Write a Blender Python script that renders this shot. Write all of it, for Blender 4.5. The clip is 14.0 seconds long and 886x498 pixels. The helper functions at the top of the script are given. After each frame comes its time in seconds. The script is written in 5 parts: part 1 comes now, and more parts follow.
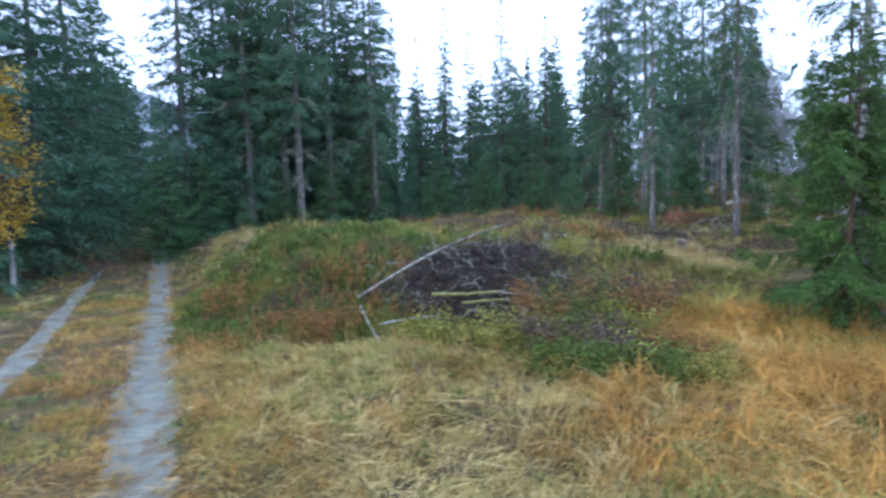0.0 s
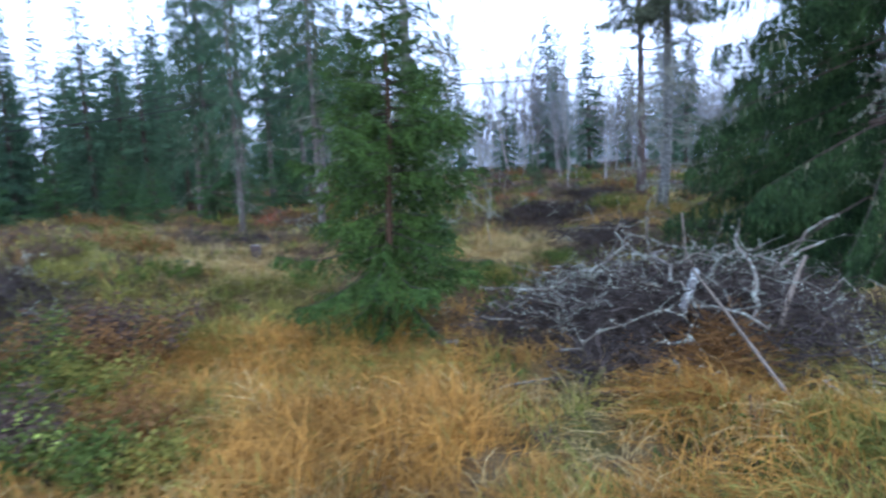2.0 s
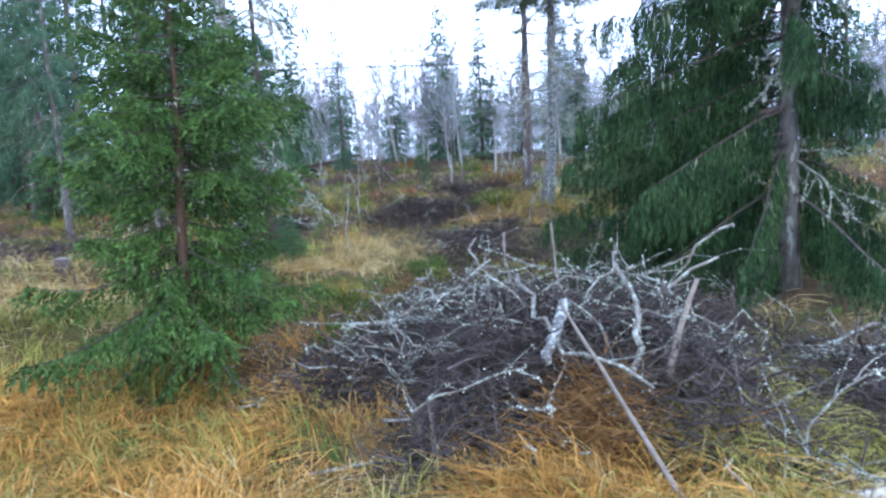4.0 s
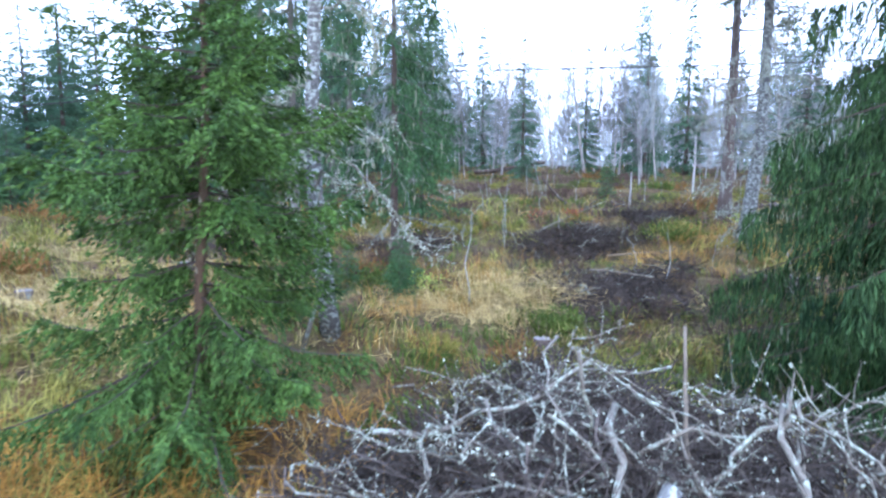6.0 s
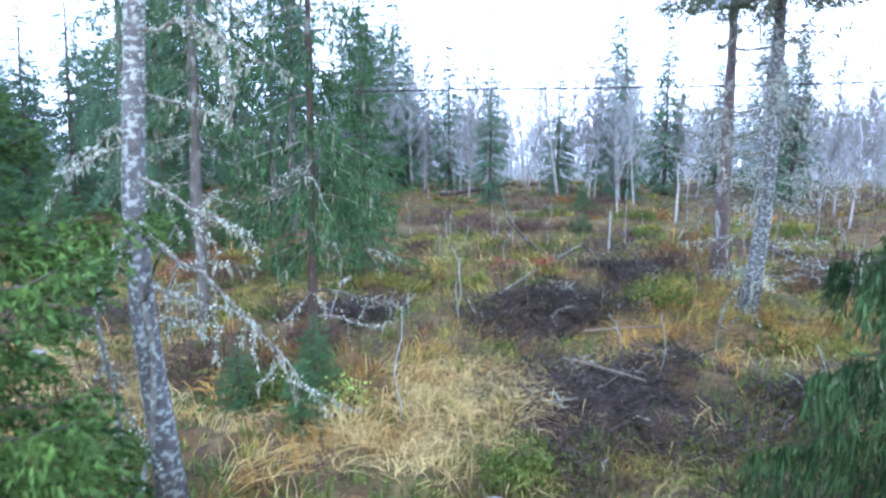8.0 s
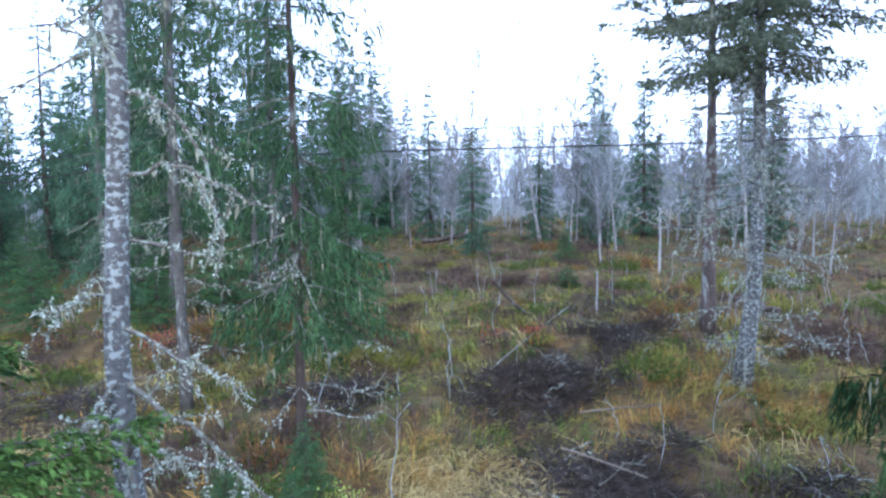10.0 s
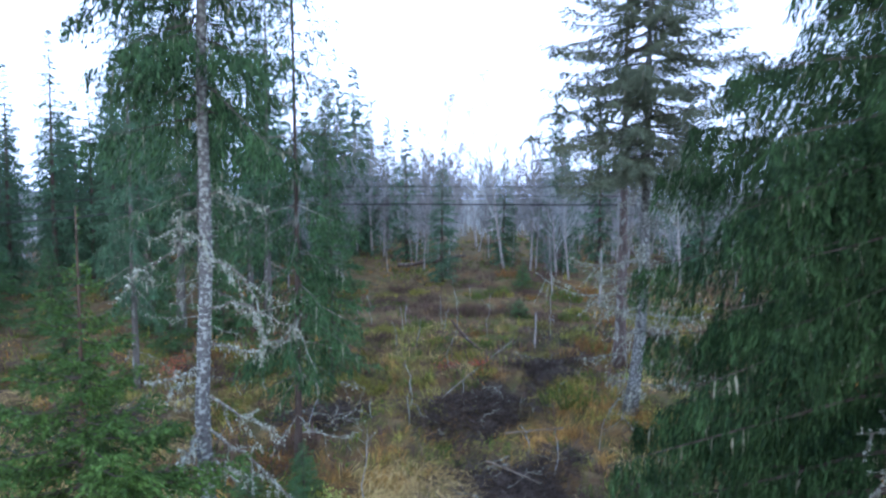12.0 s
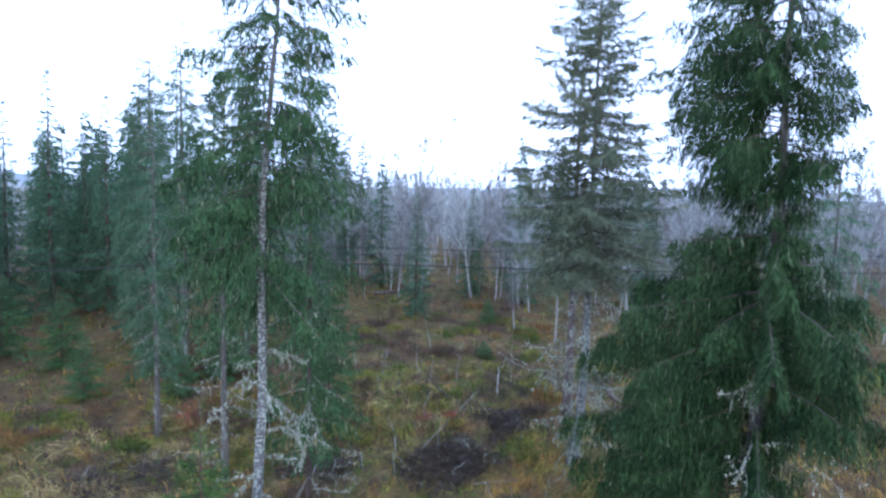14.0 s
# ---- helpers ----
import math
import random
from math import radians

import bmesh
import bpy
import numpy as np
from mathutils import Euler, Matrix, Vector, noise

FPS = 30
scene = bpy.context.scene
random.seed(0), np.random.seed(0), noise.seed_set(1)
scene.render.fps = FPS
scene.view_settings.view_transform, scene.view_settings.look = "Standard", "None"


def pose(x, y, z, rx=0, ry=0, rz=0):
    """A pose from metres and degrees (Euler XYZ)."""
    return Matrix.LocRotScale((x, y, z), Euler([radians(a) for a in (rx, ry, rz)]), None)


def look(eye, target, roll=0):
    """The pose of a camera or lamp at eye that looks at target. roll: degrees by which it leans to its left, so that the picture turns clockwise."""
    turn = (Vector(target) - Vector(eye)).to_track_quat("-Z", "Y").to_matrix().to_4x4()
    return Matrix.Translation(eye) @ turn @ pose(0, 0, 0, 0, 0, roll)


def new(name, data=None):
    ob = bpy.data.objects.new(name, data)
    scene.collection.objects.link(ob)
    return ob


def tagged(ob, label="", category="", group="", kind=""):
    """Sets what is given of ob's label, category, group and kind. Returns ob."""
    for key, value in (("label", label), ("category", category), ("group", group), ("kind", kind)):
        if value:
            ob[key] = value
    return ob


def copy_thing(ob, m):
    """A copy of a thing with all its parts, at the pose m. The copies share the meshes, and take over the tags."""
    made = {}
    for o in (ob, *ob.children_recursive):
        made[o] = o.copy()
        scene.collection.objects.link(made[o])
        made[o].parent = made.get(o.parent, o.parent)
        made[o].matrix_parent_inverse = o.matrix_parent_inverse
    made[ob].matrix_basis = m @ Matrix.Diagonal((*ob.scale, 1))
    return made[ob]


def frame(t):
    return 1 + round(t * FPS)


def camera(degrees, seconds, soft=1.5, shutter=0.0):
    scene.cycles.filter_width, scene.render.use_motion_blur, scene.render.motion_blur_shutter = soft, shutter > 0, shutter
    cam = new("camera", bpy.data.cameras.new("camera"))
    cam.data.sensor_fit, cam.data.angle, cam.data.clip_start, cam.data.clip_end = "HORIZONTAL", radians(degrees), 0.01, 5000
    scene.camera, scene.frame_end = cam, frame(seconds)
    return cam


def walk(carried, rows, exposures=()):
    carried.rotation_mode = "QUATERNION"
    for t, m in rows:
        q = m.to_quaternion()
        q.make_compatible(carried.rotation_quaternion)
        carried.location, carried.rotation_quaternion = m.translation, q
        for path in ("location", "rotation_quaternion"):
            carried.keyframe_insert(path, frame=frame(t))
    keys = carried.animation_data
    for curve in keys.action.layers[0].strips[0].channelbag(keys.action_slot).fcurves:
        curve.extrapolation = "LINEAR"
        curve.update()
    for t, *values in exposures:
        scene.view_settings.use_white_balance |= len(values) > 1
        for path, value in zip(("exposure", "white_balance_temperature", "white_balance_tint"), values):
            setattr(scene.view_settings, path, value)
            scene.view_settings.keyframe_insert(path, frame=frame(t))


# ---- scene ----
cam = camera(68.6, 14.0, soft=2.5, shutter=0.4)
# seconds, eye x y z, heading (clockwise from +y), pitch, lean to the right
PATH = [
    (0.0, -1.700, -1.890, 2.548, 1.33, -5.30, 1.60),
    (0.5, -1.060, -1.420, 2.528, 7.45, -5.55, 1.50),
    (1.0, -0.390, -0.920, 2.500, 14.45, -5.75, 1.75),
    (1.5, 0.330, -0.370, 2.465, 22.82, -5.95, 2.00),
    (2.0, 1.110, 0.235, 2.395, 31.30, -6.40, 2.70),
    (2.5, 1.790, 0.735, 2.340, 39.50, -7.05, 3.20),
    (2.7, 2.040, 0.900, 2.330, 41.75, -7.25, 3.30),
    (4.8, 3.811, 1.742, 2.602, 33.24, -8.10, 1.97),
    (5.0, 4.068, 1.887, 2.629, 30.47, -8.06, 1.98),
    (5.5, 4.713, 2.276, 2.687, 24.66, -7.28, 1.23),
    (6.0, 5.343, 2.721, 2.800, 22.19, -7.22, -0.42),
    (6.5, 5.977, 3.302, 2.945, 22.43, -6.83, -1.35),
    (7.0, 6.525, 3.926, 3.138, 23.13, -6.71, -1.53),
    (7.5, 6.830, 4.540, 3.382, 23.85, -7.42, -1.97),
    (8.0, 7.023, 5.138, 3.617, 24.37, -6.77, -0.46),
    (8.5, 7.106, 5.637, 3.900, 25.06, -6.29, 0.25),
    (8.7, 7.126, 5.734, 3.991, 25.19, -5.95, 0.84),
    (10.8, 6.678, 4.523, 4.860, 26.52, -3.79, 0.50),
    (11.0, 6.553, 4.122, 5.007, 26.56, -3.82, 0.45),
    (11.5, 6.173, 3.061, 5.515, 27.02, -4.85, -0.90),
    (12.0, 5.798, 2.115, 6.079, 27.87, -4.14, -0.39),
    (12.5, 5.418, 1.328, 6.794, 28.76, -4.06, -0.54),
    (13.0, 4.938, 0.636, 7.589, 29.46, -5.38, -1.29),
    (13.5, 4.406, 0.041, 8.405, 30.24, -5.80, -1.75),
    (14.0, 3.902, -0.428, 9.157, 30.90, -5.51, -1.65),
]


def aim(x, y, z, heading, pitch, lean):
    h, p = radians(heading), radians(pitch)
    way = Vector((math.sin(h) * math.cos(p), math.cos(h) * math.cos(p), math.sin(p)))
    eye = Vector((x, y, z))
    return look(eye, eye + way, -lean)


EXPOSURES = [(0.0, 0.47), (1.5, 0.28), (2.7, 0.54), (5.0, 1.18), (7.5, 1.36), (8.7, 1.27), (10.8, 0.57), (12.0, 0.42), (14.0, 0.45)]
walk(cam, [(t, aim(*row)) for t, *row in PATH], EXPOSURES)

# ---- light: an overcast sky, bright all round, and a weak wide sun behind the cloud ----
world = bpy.data.worlds.new("overcast_sky")
scene.world = world
world.use_nodes = True
wn, wl = world.node_tree.nodes, world.node_tree.links
wn.clear()
sky = wn.new("ShaderNodeTexSky")
sky.sky_type, sky.sun_disc = "NISHITA", False
sky.sun_elevation, sky.sun_rotation = radians(24), radians(205)
sky.air_density, sky.dust_density = 1.0, 4.0
clear = wn.new("ShaderNodeBackground")
clear.inputs["Strength"].default_value = 0.06
cloud = wn.new("ShaderNodeBackground")
cloud.inputs["Color"].default_value = (0.735, 0.955, 1.56, 1)
cloud.inputs["Strength"].default_value = 2.0
both, wout = wn.new("ShaderNodeAddShader"), wn.new("ShaderNodeOutputWorld")
wl.new(sky.outputs[0], clear.inputs["Color"])
wl.new(clear.outputs[0], both.inputs[0])
wl.new(cloud.outputs[0], both.inputs[1])
wl.new(both.outputs[0], wout.inputs["Surface"])

sun = new("sun", bpy.data.lights.new("sun", "SUN"))
sun.data.energy, sun.data.angle, sun.data.color = 0.6, radians(40), (1.0, 0.97, 0.93)
sun.rotation_euler = (radians(50), 0, radians(-155))


# ---- materials ----
def material(name, dark, light, scale=8.0, rough=0.8, bump=0.3, stretch=(1, 1, 1), island=0.25, spots=None, spot_scale=9.0, spot_cut=0.56, thin=0.0, fine=6.0):
    """A matt natural surface: two colours by noise at two scales, a shade of its own per piece, patches of a third colour."""
    m = bpy.data.materials.new(name)
    m.use_nodes = True
    n, l = m.node_tree.nodes, m.node_tree.links
    n.clear()
    out, bsdf = n.new("ShaderNodeOutputMaterial"), n.new("ShaderNodeBsdfPrincipled")
    bsdf.inputs["Roughness"].default_value = rough
    bsdf.inputs["Specular IOR Level"].default_value = 0.07
    co, mp = n.new("ShaderNodeTexCoord"), n.new("ShaderNodeMapping")
    mp.inputs["Scale"].default_value = stretch
    l.new(co.outputs["Object"], mp.inputs["Vector"])
    big, small = n.new("ShaderNodeTexNoise"), n.new("ShaderNodeTexNoise")
    big.inputs["Scale"].default_value, big.inputs["Detail"].default_value = scale, 4.0
    small.inputs["Scale"].default_value, small.inputs["Detail"].default_value = scale * fine, 3.0
    for t in (big, small):
        l.new(mp.outputs[0], t.inputs["Vector"])
    add = n.new("ShaderNodeMix")
    add.data_type, add.inputs[0].default_value = "FLOAT", 0.45
    l.new(big.outputs["Fac"], add.inputs[2])
    l.new(small.outputs["Fac"], add.inputs[3])
    spread = n.new("ShaderNodeMapRange")
    spread.inputs[1].default_value, spread.inputs[2].default_value = 0.33, 0.67
    l.new(add.outputs[0], spread.inputs[0])
    mix = n.new("ShaderNodeMix")
    mix.data_type = "RGBA"
    mix.inputs[6].default_value, mix.inputs[7].default_value = (*dark, 1), (*light, 1)
    l.new(spread.outputs[0], mix.inputs[0])
    last = mix.outputs[2]
    if spots:
        sp, ramp, sm = n.new("ShaderNodeTexNoise"), n.new("ShaderNodeMapRange"), n.new("ShaderNodeMix")
        sp.inputs["Scale"].default_value, sp.inputs["Detail"].default_value = spot_scale, 5.0
        l.new(mp.outputs[0], sp.inputs["Vector"])
        ramp.inputs[1].default_value, ramp.inputs[2].default_value = spot_cut - 0.03, spot_cut + 0.05
        l.new(sp.outputs["Fac"], ramp.inputs[0])
        sm.data_type, sm.inputs[7].default_value = "RGBA", (*spots, 1)
        l.new(ramp.outputs[0], sm.inputs[0])
        l.new(last, sm.inputs[6])
        last = sm.outputs[2]
    if island:
        geo, vary, hsv = n.new("ShaderNodeNewGeometry"), n.new("ShaderNodeMapRange"), n.new("ShaderNodeHueSaturation")
        vary.inputs[3].default_value, vary.inputs[4].default_value = 1 - island, 1 + island
        l.new(geo.outputs["Random Per Island"], vary.inputs[0])
        l.new(vary.outputs[0], hsv.inputs["Value"])
        l.new(last, hsv.inputs["Color"])
        last = hsv.outputs["Color"]
    l.new(last, bsdf.inputs["Base Color"])
    if bump:
        b = n.new("ShaderNodeBump")
        b.inputs["Strength"].default_value, b.inputs["Distance"].default_value = bump, 0.02
        l.new(add.outputs[0], b.inputs["Height"])
        l.new(b.outputs[0], bsdf.inputs["Normal"])
    if thin:
        tr, ms = n.new("ShaderNodeBsdfTranslucent"), n.new("ShaderNodeMixShader")
        ms.inputs[0].default_value = thin
        l.new(last, tr.inputs["Color"])
        l.new(bsdf.outputs[0], ms.inputs[1])
        l.new(tr.outputs[0], ms.inputs[2])
        l.new(ms.outputs[0], out.inputs["Surface"])
    else:
        l.new(bsdf.outputs[0], out.inputs["Surface"])
    return m


NEEDLE = material("spruce_needles", (0.026, 0.072, 0.032), (0.068, 0.152, 0.056), 1.3, 0.55, 0, island=0.45, thin=0.1)
NEEDLE_OLD = material("hanging_spruce_twigs", (0.010, 0.031, 0.016), (0.066, 0.140, 0.056), 2.4, 0.55, 0, island=0.6, thin=0.1)
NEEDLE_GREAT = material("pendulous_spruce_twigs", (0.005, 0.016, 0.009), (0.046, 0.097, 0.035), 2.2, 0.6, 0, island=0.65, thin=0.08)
NEEDLE_YOUNG = material("young_spruce_needles", (0.011, 0.032, 0.011), (0.086, 0.165, 0.041), 2.0, 0.5, 0, island=0.55, thin=0.1)
# dark needle green, with the forest's bluish haze mixed into the colour
NEEDLE_DARK = material("old_hazed_spruce_needles", (0.032, 0.078, 0.050), (0.080, 0.160, 0.090), 0.9, 0.6, 0, island=0.4, thin=0.1)
NEEDLE_DRY = material("sparse_needles", (0.060, 0.088, 0.060), (0.155, 0.185, 0.118), 1.1, 0.6, 0, island=0.4, thin=0.15)
BARK = material("lichened_bark", (0.055, 0.056, 0.054), (0.150, 0.154, 0.149), 13, 0.9, 0.9, (1, 1, 1.3), 0, (0.29, 0.325, 0.305), 17, 0.54)
BARK_FOREST = material("grey_forest_bark", (0.055, 0.053, 0.048), (0.135, 0.133, 0.122), 12, 0.9, 0.8, (1, 1, 0.4), 0, (0.21, 0.235, 0.21), 9, 0.6)
BARK_YOUNG = material("young_bark", (0.052, 0.037, 0.028), (0.115, 0.083, 0.062), 14, 0.9, 0.7, (1, 1, 0.4), 0, (0.24, 0.25, 0.21), 16, 0.66)
BARK_DARK = material("brown_bark", (0.042, 0.033, 0.028), (0.100, 0.080, 0.070), 12, 0.9, 0.8, (1, 1, 0.3), 0, (0.20, 0.215, 0.19), 7, 0.62)
BARK_PINE = material("pine_bark", (0.060, 0.048, 0.044), (0.140, 0.112, 0.102), 9, 0.9, 0.9, (1, 1, 0.4), 0, (0.24, 0.255, 0.235), 8, 0.58)
BARK_BIRCH = material("birch_bark", (0.17, 0.17, 0.165), (0.36, 0.36, 0.35), 6, 0.8, 0.4, (1, 1, 2.2), 0.1, (0.09, 0.08, 0.08), 8, 0.62)
TWIG = material("dead_twigs", (0.014, 0.0115, 0.010), (0.088, 0.076, 0.068), 5, 0.9, 0, island=0.5)
LIMB = material("spruce_limbs", (0.040, 0.034, 0.030), (0.095, 0.082, 0.074), 6, 0.9, 0, island=0.3)
TWIG_GREY = material("grey_branches", (0.068, 0.062, 0.051), (0.168, 0.16, 0.138), 9, 0.9, 0.4, island=0.4, spots=(0.225, 0.262, 0.222), spot_scale=14, spot_cut=0.55)
TWIG_RED = material("fine_reddish_twigs", (0.1, 0.102, 0.102), (0.185, 0.184, 0.184), 3, 0.9, 0, island=0.4)
# twig grey lifted paler and bluer to carry the haze over the birch woods
TWIG_PALE = material("fine_grey_hazed_twigs", (0.19, 0.215, 0.22), (0.33, 0.37, 0.375), 3, 0.9, 0, island=0.45)
LICHEN = material("lichen", (0.22, 0.265, 0.218), (0.49, 0.55, 0.46), 10, 0.95, 0, island=0.25, thin=0.1)
BEARD = material("hanging_lichen", (0.16, 0.17, 0.12), (0.34, 0.35, 0.27), 8, 0.95, 0, island=0.3, thin=0.15)
WOOD = material("bare_wood", (0.085, 0.073, 0.057), (0.172, 0.151, 0.122), 7, 0.8, 0.4, (1, 1, 1), 0.2, (0.16, 0.13, 0.10), 9, 0.63)
CUT = material("cut_wood", (0.1, 0.098, 0.095), (0.2, 0.195, 0.19), 12, 0.8, 0.3)
STRAW = material("straw_grass", (0.22, 0.165, 0.062), (0.54, 0.43, 0.205), 0.9, 0.7, 0, island=0.5, thin=0.3)
ORANGE = material("rusty_grass", (0.135, 0.072, 0.019), (0.41, 0.248, 0.075), 0.8, 0.7, 0, island=0.5, thin=0.3)
GOLD = material("golden_swathe_grass", (0.15, 0.072, 0.017), (0.50, 0.275, 0.068), 0.9, 0.7, 0, island=0.5, thin=0.3)
FADED = material("faded_short_grass", (0.17, 0.145, 0.046), (0.50, 0.39, 0.150), 0.7, 0.7, 0, island=0.45, thin=0.3)
OLIVE = material("olive_grass", (0.085, 0.096, 0.022), (0.30, 0.285, 0.075), 0.8, 0.7, 0, island=0.5, thin=0.3)
MOSS = material("bilberry_leaves", (0.036, 0.066, 0.016), (0.115, 0.160, 0.040), 1.0, 0.7, 0, island=0.4, thin=0.25)
HEATHER = material("heather_twigs", (0.048, 0.033, 0.028), (0.125, 0.09, 0.072), 1.0, 0.9, 0, island=0.4)
BRACKEN = material("dead_bracken", (0.112, 0.06, 0.022), (0.25, 0.142, 0.056), 1.2, 0.8, 0, island=0.35, thin=0.2)
RED = material("red_leaves", (0.22, 0.050, 0.030), (0.42, 0.12, 0.07), 3, 0.7, 0, island=0.3, thin=0.2)
YELLOW = material("yellow_leaves", (0.42, 0.27, 0.035), (0.68, 0.47, 0.08), 2, 0.7, 0, island=0.3, thin=0.3)
LEAF = material("green_leaves", (0.20, 0.30, 0.06), (0.42, 0.52, 0.14), 3, 0.6, 0, island=0.3, thin=0.3)
GRAVEL = material("track_gravel", (0.075, 0.080, 0.064), (0.175, 0.185, 0.152), 5, 0.85, 0.9, island=0, spots=(0.105, 0.085, 0.055), spot_scale=2.5, spot_cut=0.56, fine=14)
# ridge colour holds the distance haze: pale blue-grey instead of forest green
RIDGE = material("hazed_wooded_ridge", (0.13, 0.16, 0.18), (0.19, 0.23, 0.25), 0.05, 1.0, 0, island=0)
LOG = material("white_birch_bark", (0.32, 0.32, 0.3), (0.54, 0.54, 0.51), 5, 0.7, 0.3, (1, 1, 2.2), 0, (0.07, 0.06, 0.06), 9, 0.66)
MOSSY = material("mossy_wood", (0.065, 0.072, 0.028), (0.165, 0.165, 0.066), 8, 0.9, 0.5, island=0)
WIRE = material("wire", (0.025, 0.026, 0.028), (0.05, 0.052, 0.055), 5, 0.5, 0, island=0)


def ground_material():
    """Peat, moss and matted dead grass, mixed at three scales."""
    m = bpy.data.materials.new("moor_ground")
    m.use_nodes = True
    n, l = m.node_tree.nodes, m.node_tree.links
    bsdf = n["Principled BSDF"]
    bsdf.inputs["Roughness"].default_value = 0.95
    bsdf.inputs["Specular IOR Level"].default_value = 0.1
    co = n.new("ShaderNodeTexCoord")
    colour = None
    layers = [(0.35, 0.45, 0.60, (0.046, 0.046, 0.016)), (0.9, 0.46, 0.60, (0.078, 0.046, 0.019)), (1.7, 0.50, 0.64, (0.038, 0.050, 0.015)),
              (2.6, 0.52, 0.66, (0.115, 0.088, 0.042)), (4.5, 0.55, 0.68, (0.026, 0.020, 0.018)), (23.0, 0.50, 0.72, (0.105, 0.076, 0.036))]
    for i, (scale, lo, hi, rgb) in enumerate(layers):
        t, r, x = n.new("ShaderNodeTexNoise"), n.new("ShaderNodeMapRange"), n.new("ShaderNodeMix")
        t.inputs["Scale"].default_value, t.inputs["Detail"].default_value = scale, 5.0
        off = n.new("ShaderNodeMapping")
        off.inputs["Location"].default_value = (7.3 * i, 3.1 * i, 0)
        l.new(co.outputs["Object"], off.inputs["Vector"])
        l.new(off.outputs[0], t.inputs["Vector"])
        r.inputs[1].default_value, r.inputs[2].default_value, r.inputs[4].default_value = lo, hi, 0.85
        l.new(t.outputs["Fac"], r.inputs[0])
        l.new(r.outputs[0], x.inputs[0])
        x.data_type = "RGBA"
        x.inputs[7].default_value = (*rgb, 1)
        if colour is None:
            x.inputs[6].default_value = (0.060, 0.040, 0.022, 1)
        else:
            l.new(colour, x.inputs[6])
        colour = x.outputs[2]
    l.new(colour, bsdf.inputs["Base Color"])
    fine, b = n.new("ShaderNodeTexNoise"), n.new("ShaderNodeBump")
    fine.inputs["Scale"].default_value, fine.inputs["Detail"].default_value = 18, 6
    b.inputs["Strength"].default_value, b.inputs["Distance"].default_value = 0.9, 0.05
    l.new(co.outputs["Object"], fine.inputs["Vector"])
    l.new(fine.outputs["Fac"], b.inputs["Height"])
    l.new(b.outputs[0], bsdf.inputs["Normal"])
    return m


GROUND = ground_material()
rng = np.random.default_rng(11)


# ---- geometry helpers ----
class Shape:
    """Gathers vertices and triangles of one mesh."""

    def __init__(self):
        self.v, self.f, self.n = [], [], 0

    def add(self, v, f):
        if len(v):
            self.v.append(np.asarray(v, float).reshape(-1, 3))
            self.f.append(np.asarray(f, int).reshape(-1, 3) + self.n)
            self.n += len(self.v[-1])

    def mesh(self, name, smooth=False):
        me = bpy.data.meshes.new(name)
        v, f = np.concatenate(self.v), np.concatenate(self.f)
        me.vertices.add(len(v))
        me.vertices.foreach_set("co", v.astype(np.float32).ravel())
        me.loops.add(f.size)
        me.loops.foreach_set("vertex_index", f.astype(np.int32).ravel())
        me.polygons.add(len(f))
        me.polygons.foreach_set("loop_start", np.arange(0, f.size, 3, dtype=np.int32))
        me.polygons.foreach_set("use_smooth", np.full(len(f), smooth))
        me.update(calc_edges=True)
        return me


def unit(v):
    return v / np.maximum(np.linalg.norm(v, axis=-1, keepdims=True), 1e-9)


def tube(shape, pts, radii, sides=5):
    """A tapered tube along a line of points, closed at its thin end."""
    pts, radii = np.asarray(pts, float), np.asarray(radii, float)
    k = len(pts)
    t = unit(np.gradient(pts, axis=0))
    ref = np.where(np.abs(t[:, 2:3]) > 0.9, [[1.0, 0, 0]], [[0, 0, 1.0]])
    a = unit(np.cross(t, ref))
    b = np.cross(t, a)
    ang = np.arange(sides) * 2 * np.pi / sides
    ring = pts[:, None] + radii[:, None, None] * (np.cos(ang)[None, :, None] * a[:, None] + np.sin(ang)[None, :, None] * b[:, None])
    i, j = np.meshgrid(np.arange(k - 1), np.arange(sides), indexing="ij")
    p, q = i * sides + j, i * sides + (j + 1) % sides
    f = np.concatenate([np.stack([p, q, p + sides], -1).reshape(-1, 3), np.stack([q, q + sides, p + sides], -1).reshape(-1, 3)])
    caps = [[(k - 1) * sides, (k - 1) * sides + s, (k - 1) * sides + s + 1] for s in range(1, sides - 1)]
    caps += [[0, s + 1, s] for s in range(1, sides - 1)]
    shape.add(ring.reshape(-1, 3), np.concatenate([f, np.array(caps)]))


def leaflets(shape, base, way, length, width, fold=0.25):
    """Small pointed leaves or needle tufts: four corners each, folded along the middle."""
    n = len(base)
    if not n:
        return
    way = unit(way)
    side = unit(np.cross(way, unit(rng.normal(size=(n, 3)))))
    up = np.cross(side, way)
    length, width = np.broadcast_to(length, (n,))[:, None], np.broadcast_to(width, (n,))[:, None]
    mid = base + way * length * 0.45
    v = np.stack([base, mid + side * width / 2 + up * width * fold, base + way * length, mid - side * width / 2 + up * width * fold], 1)
    o = np.arange(n)[:, None] * 4
    shape.add(v, np.concatenate([o + [0, 1, 2], o + [0, 2, 3]]))


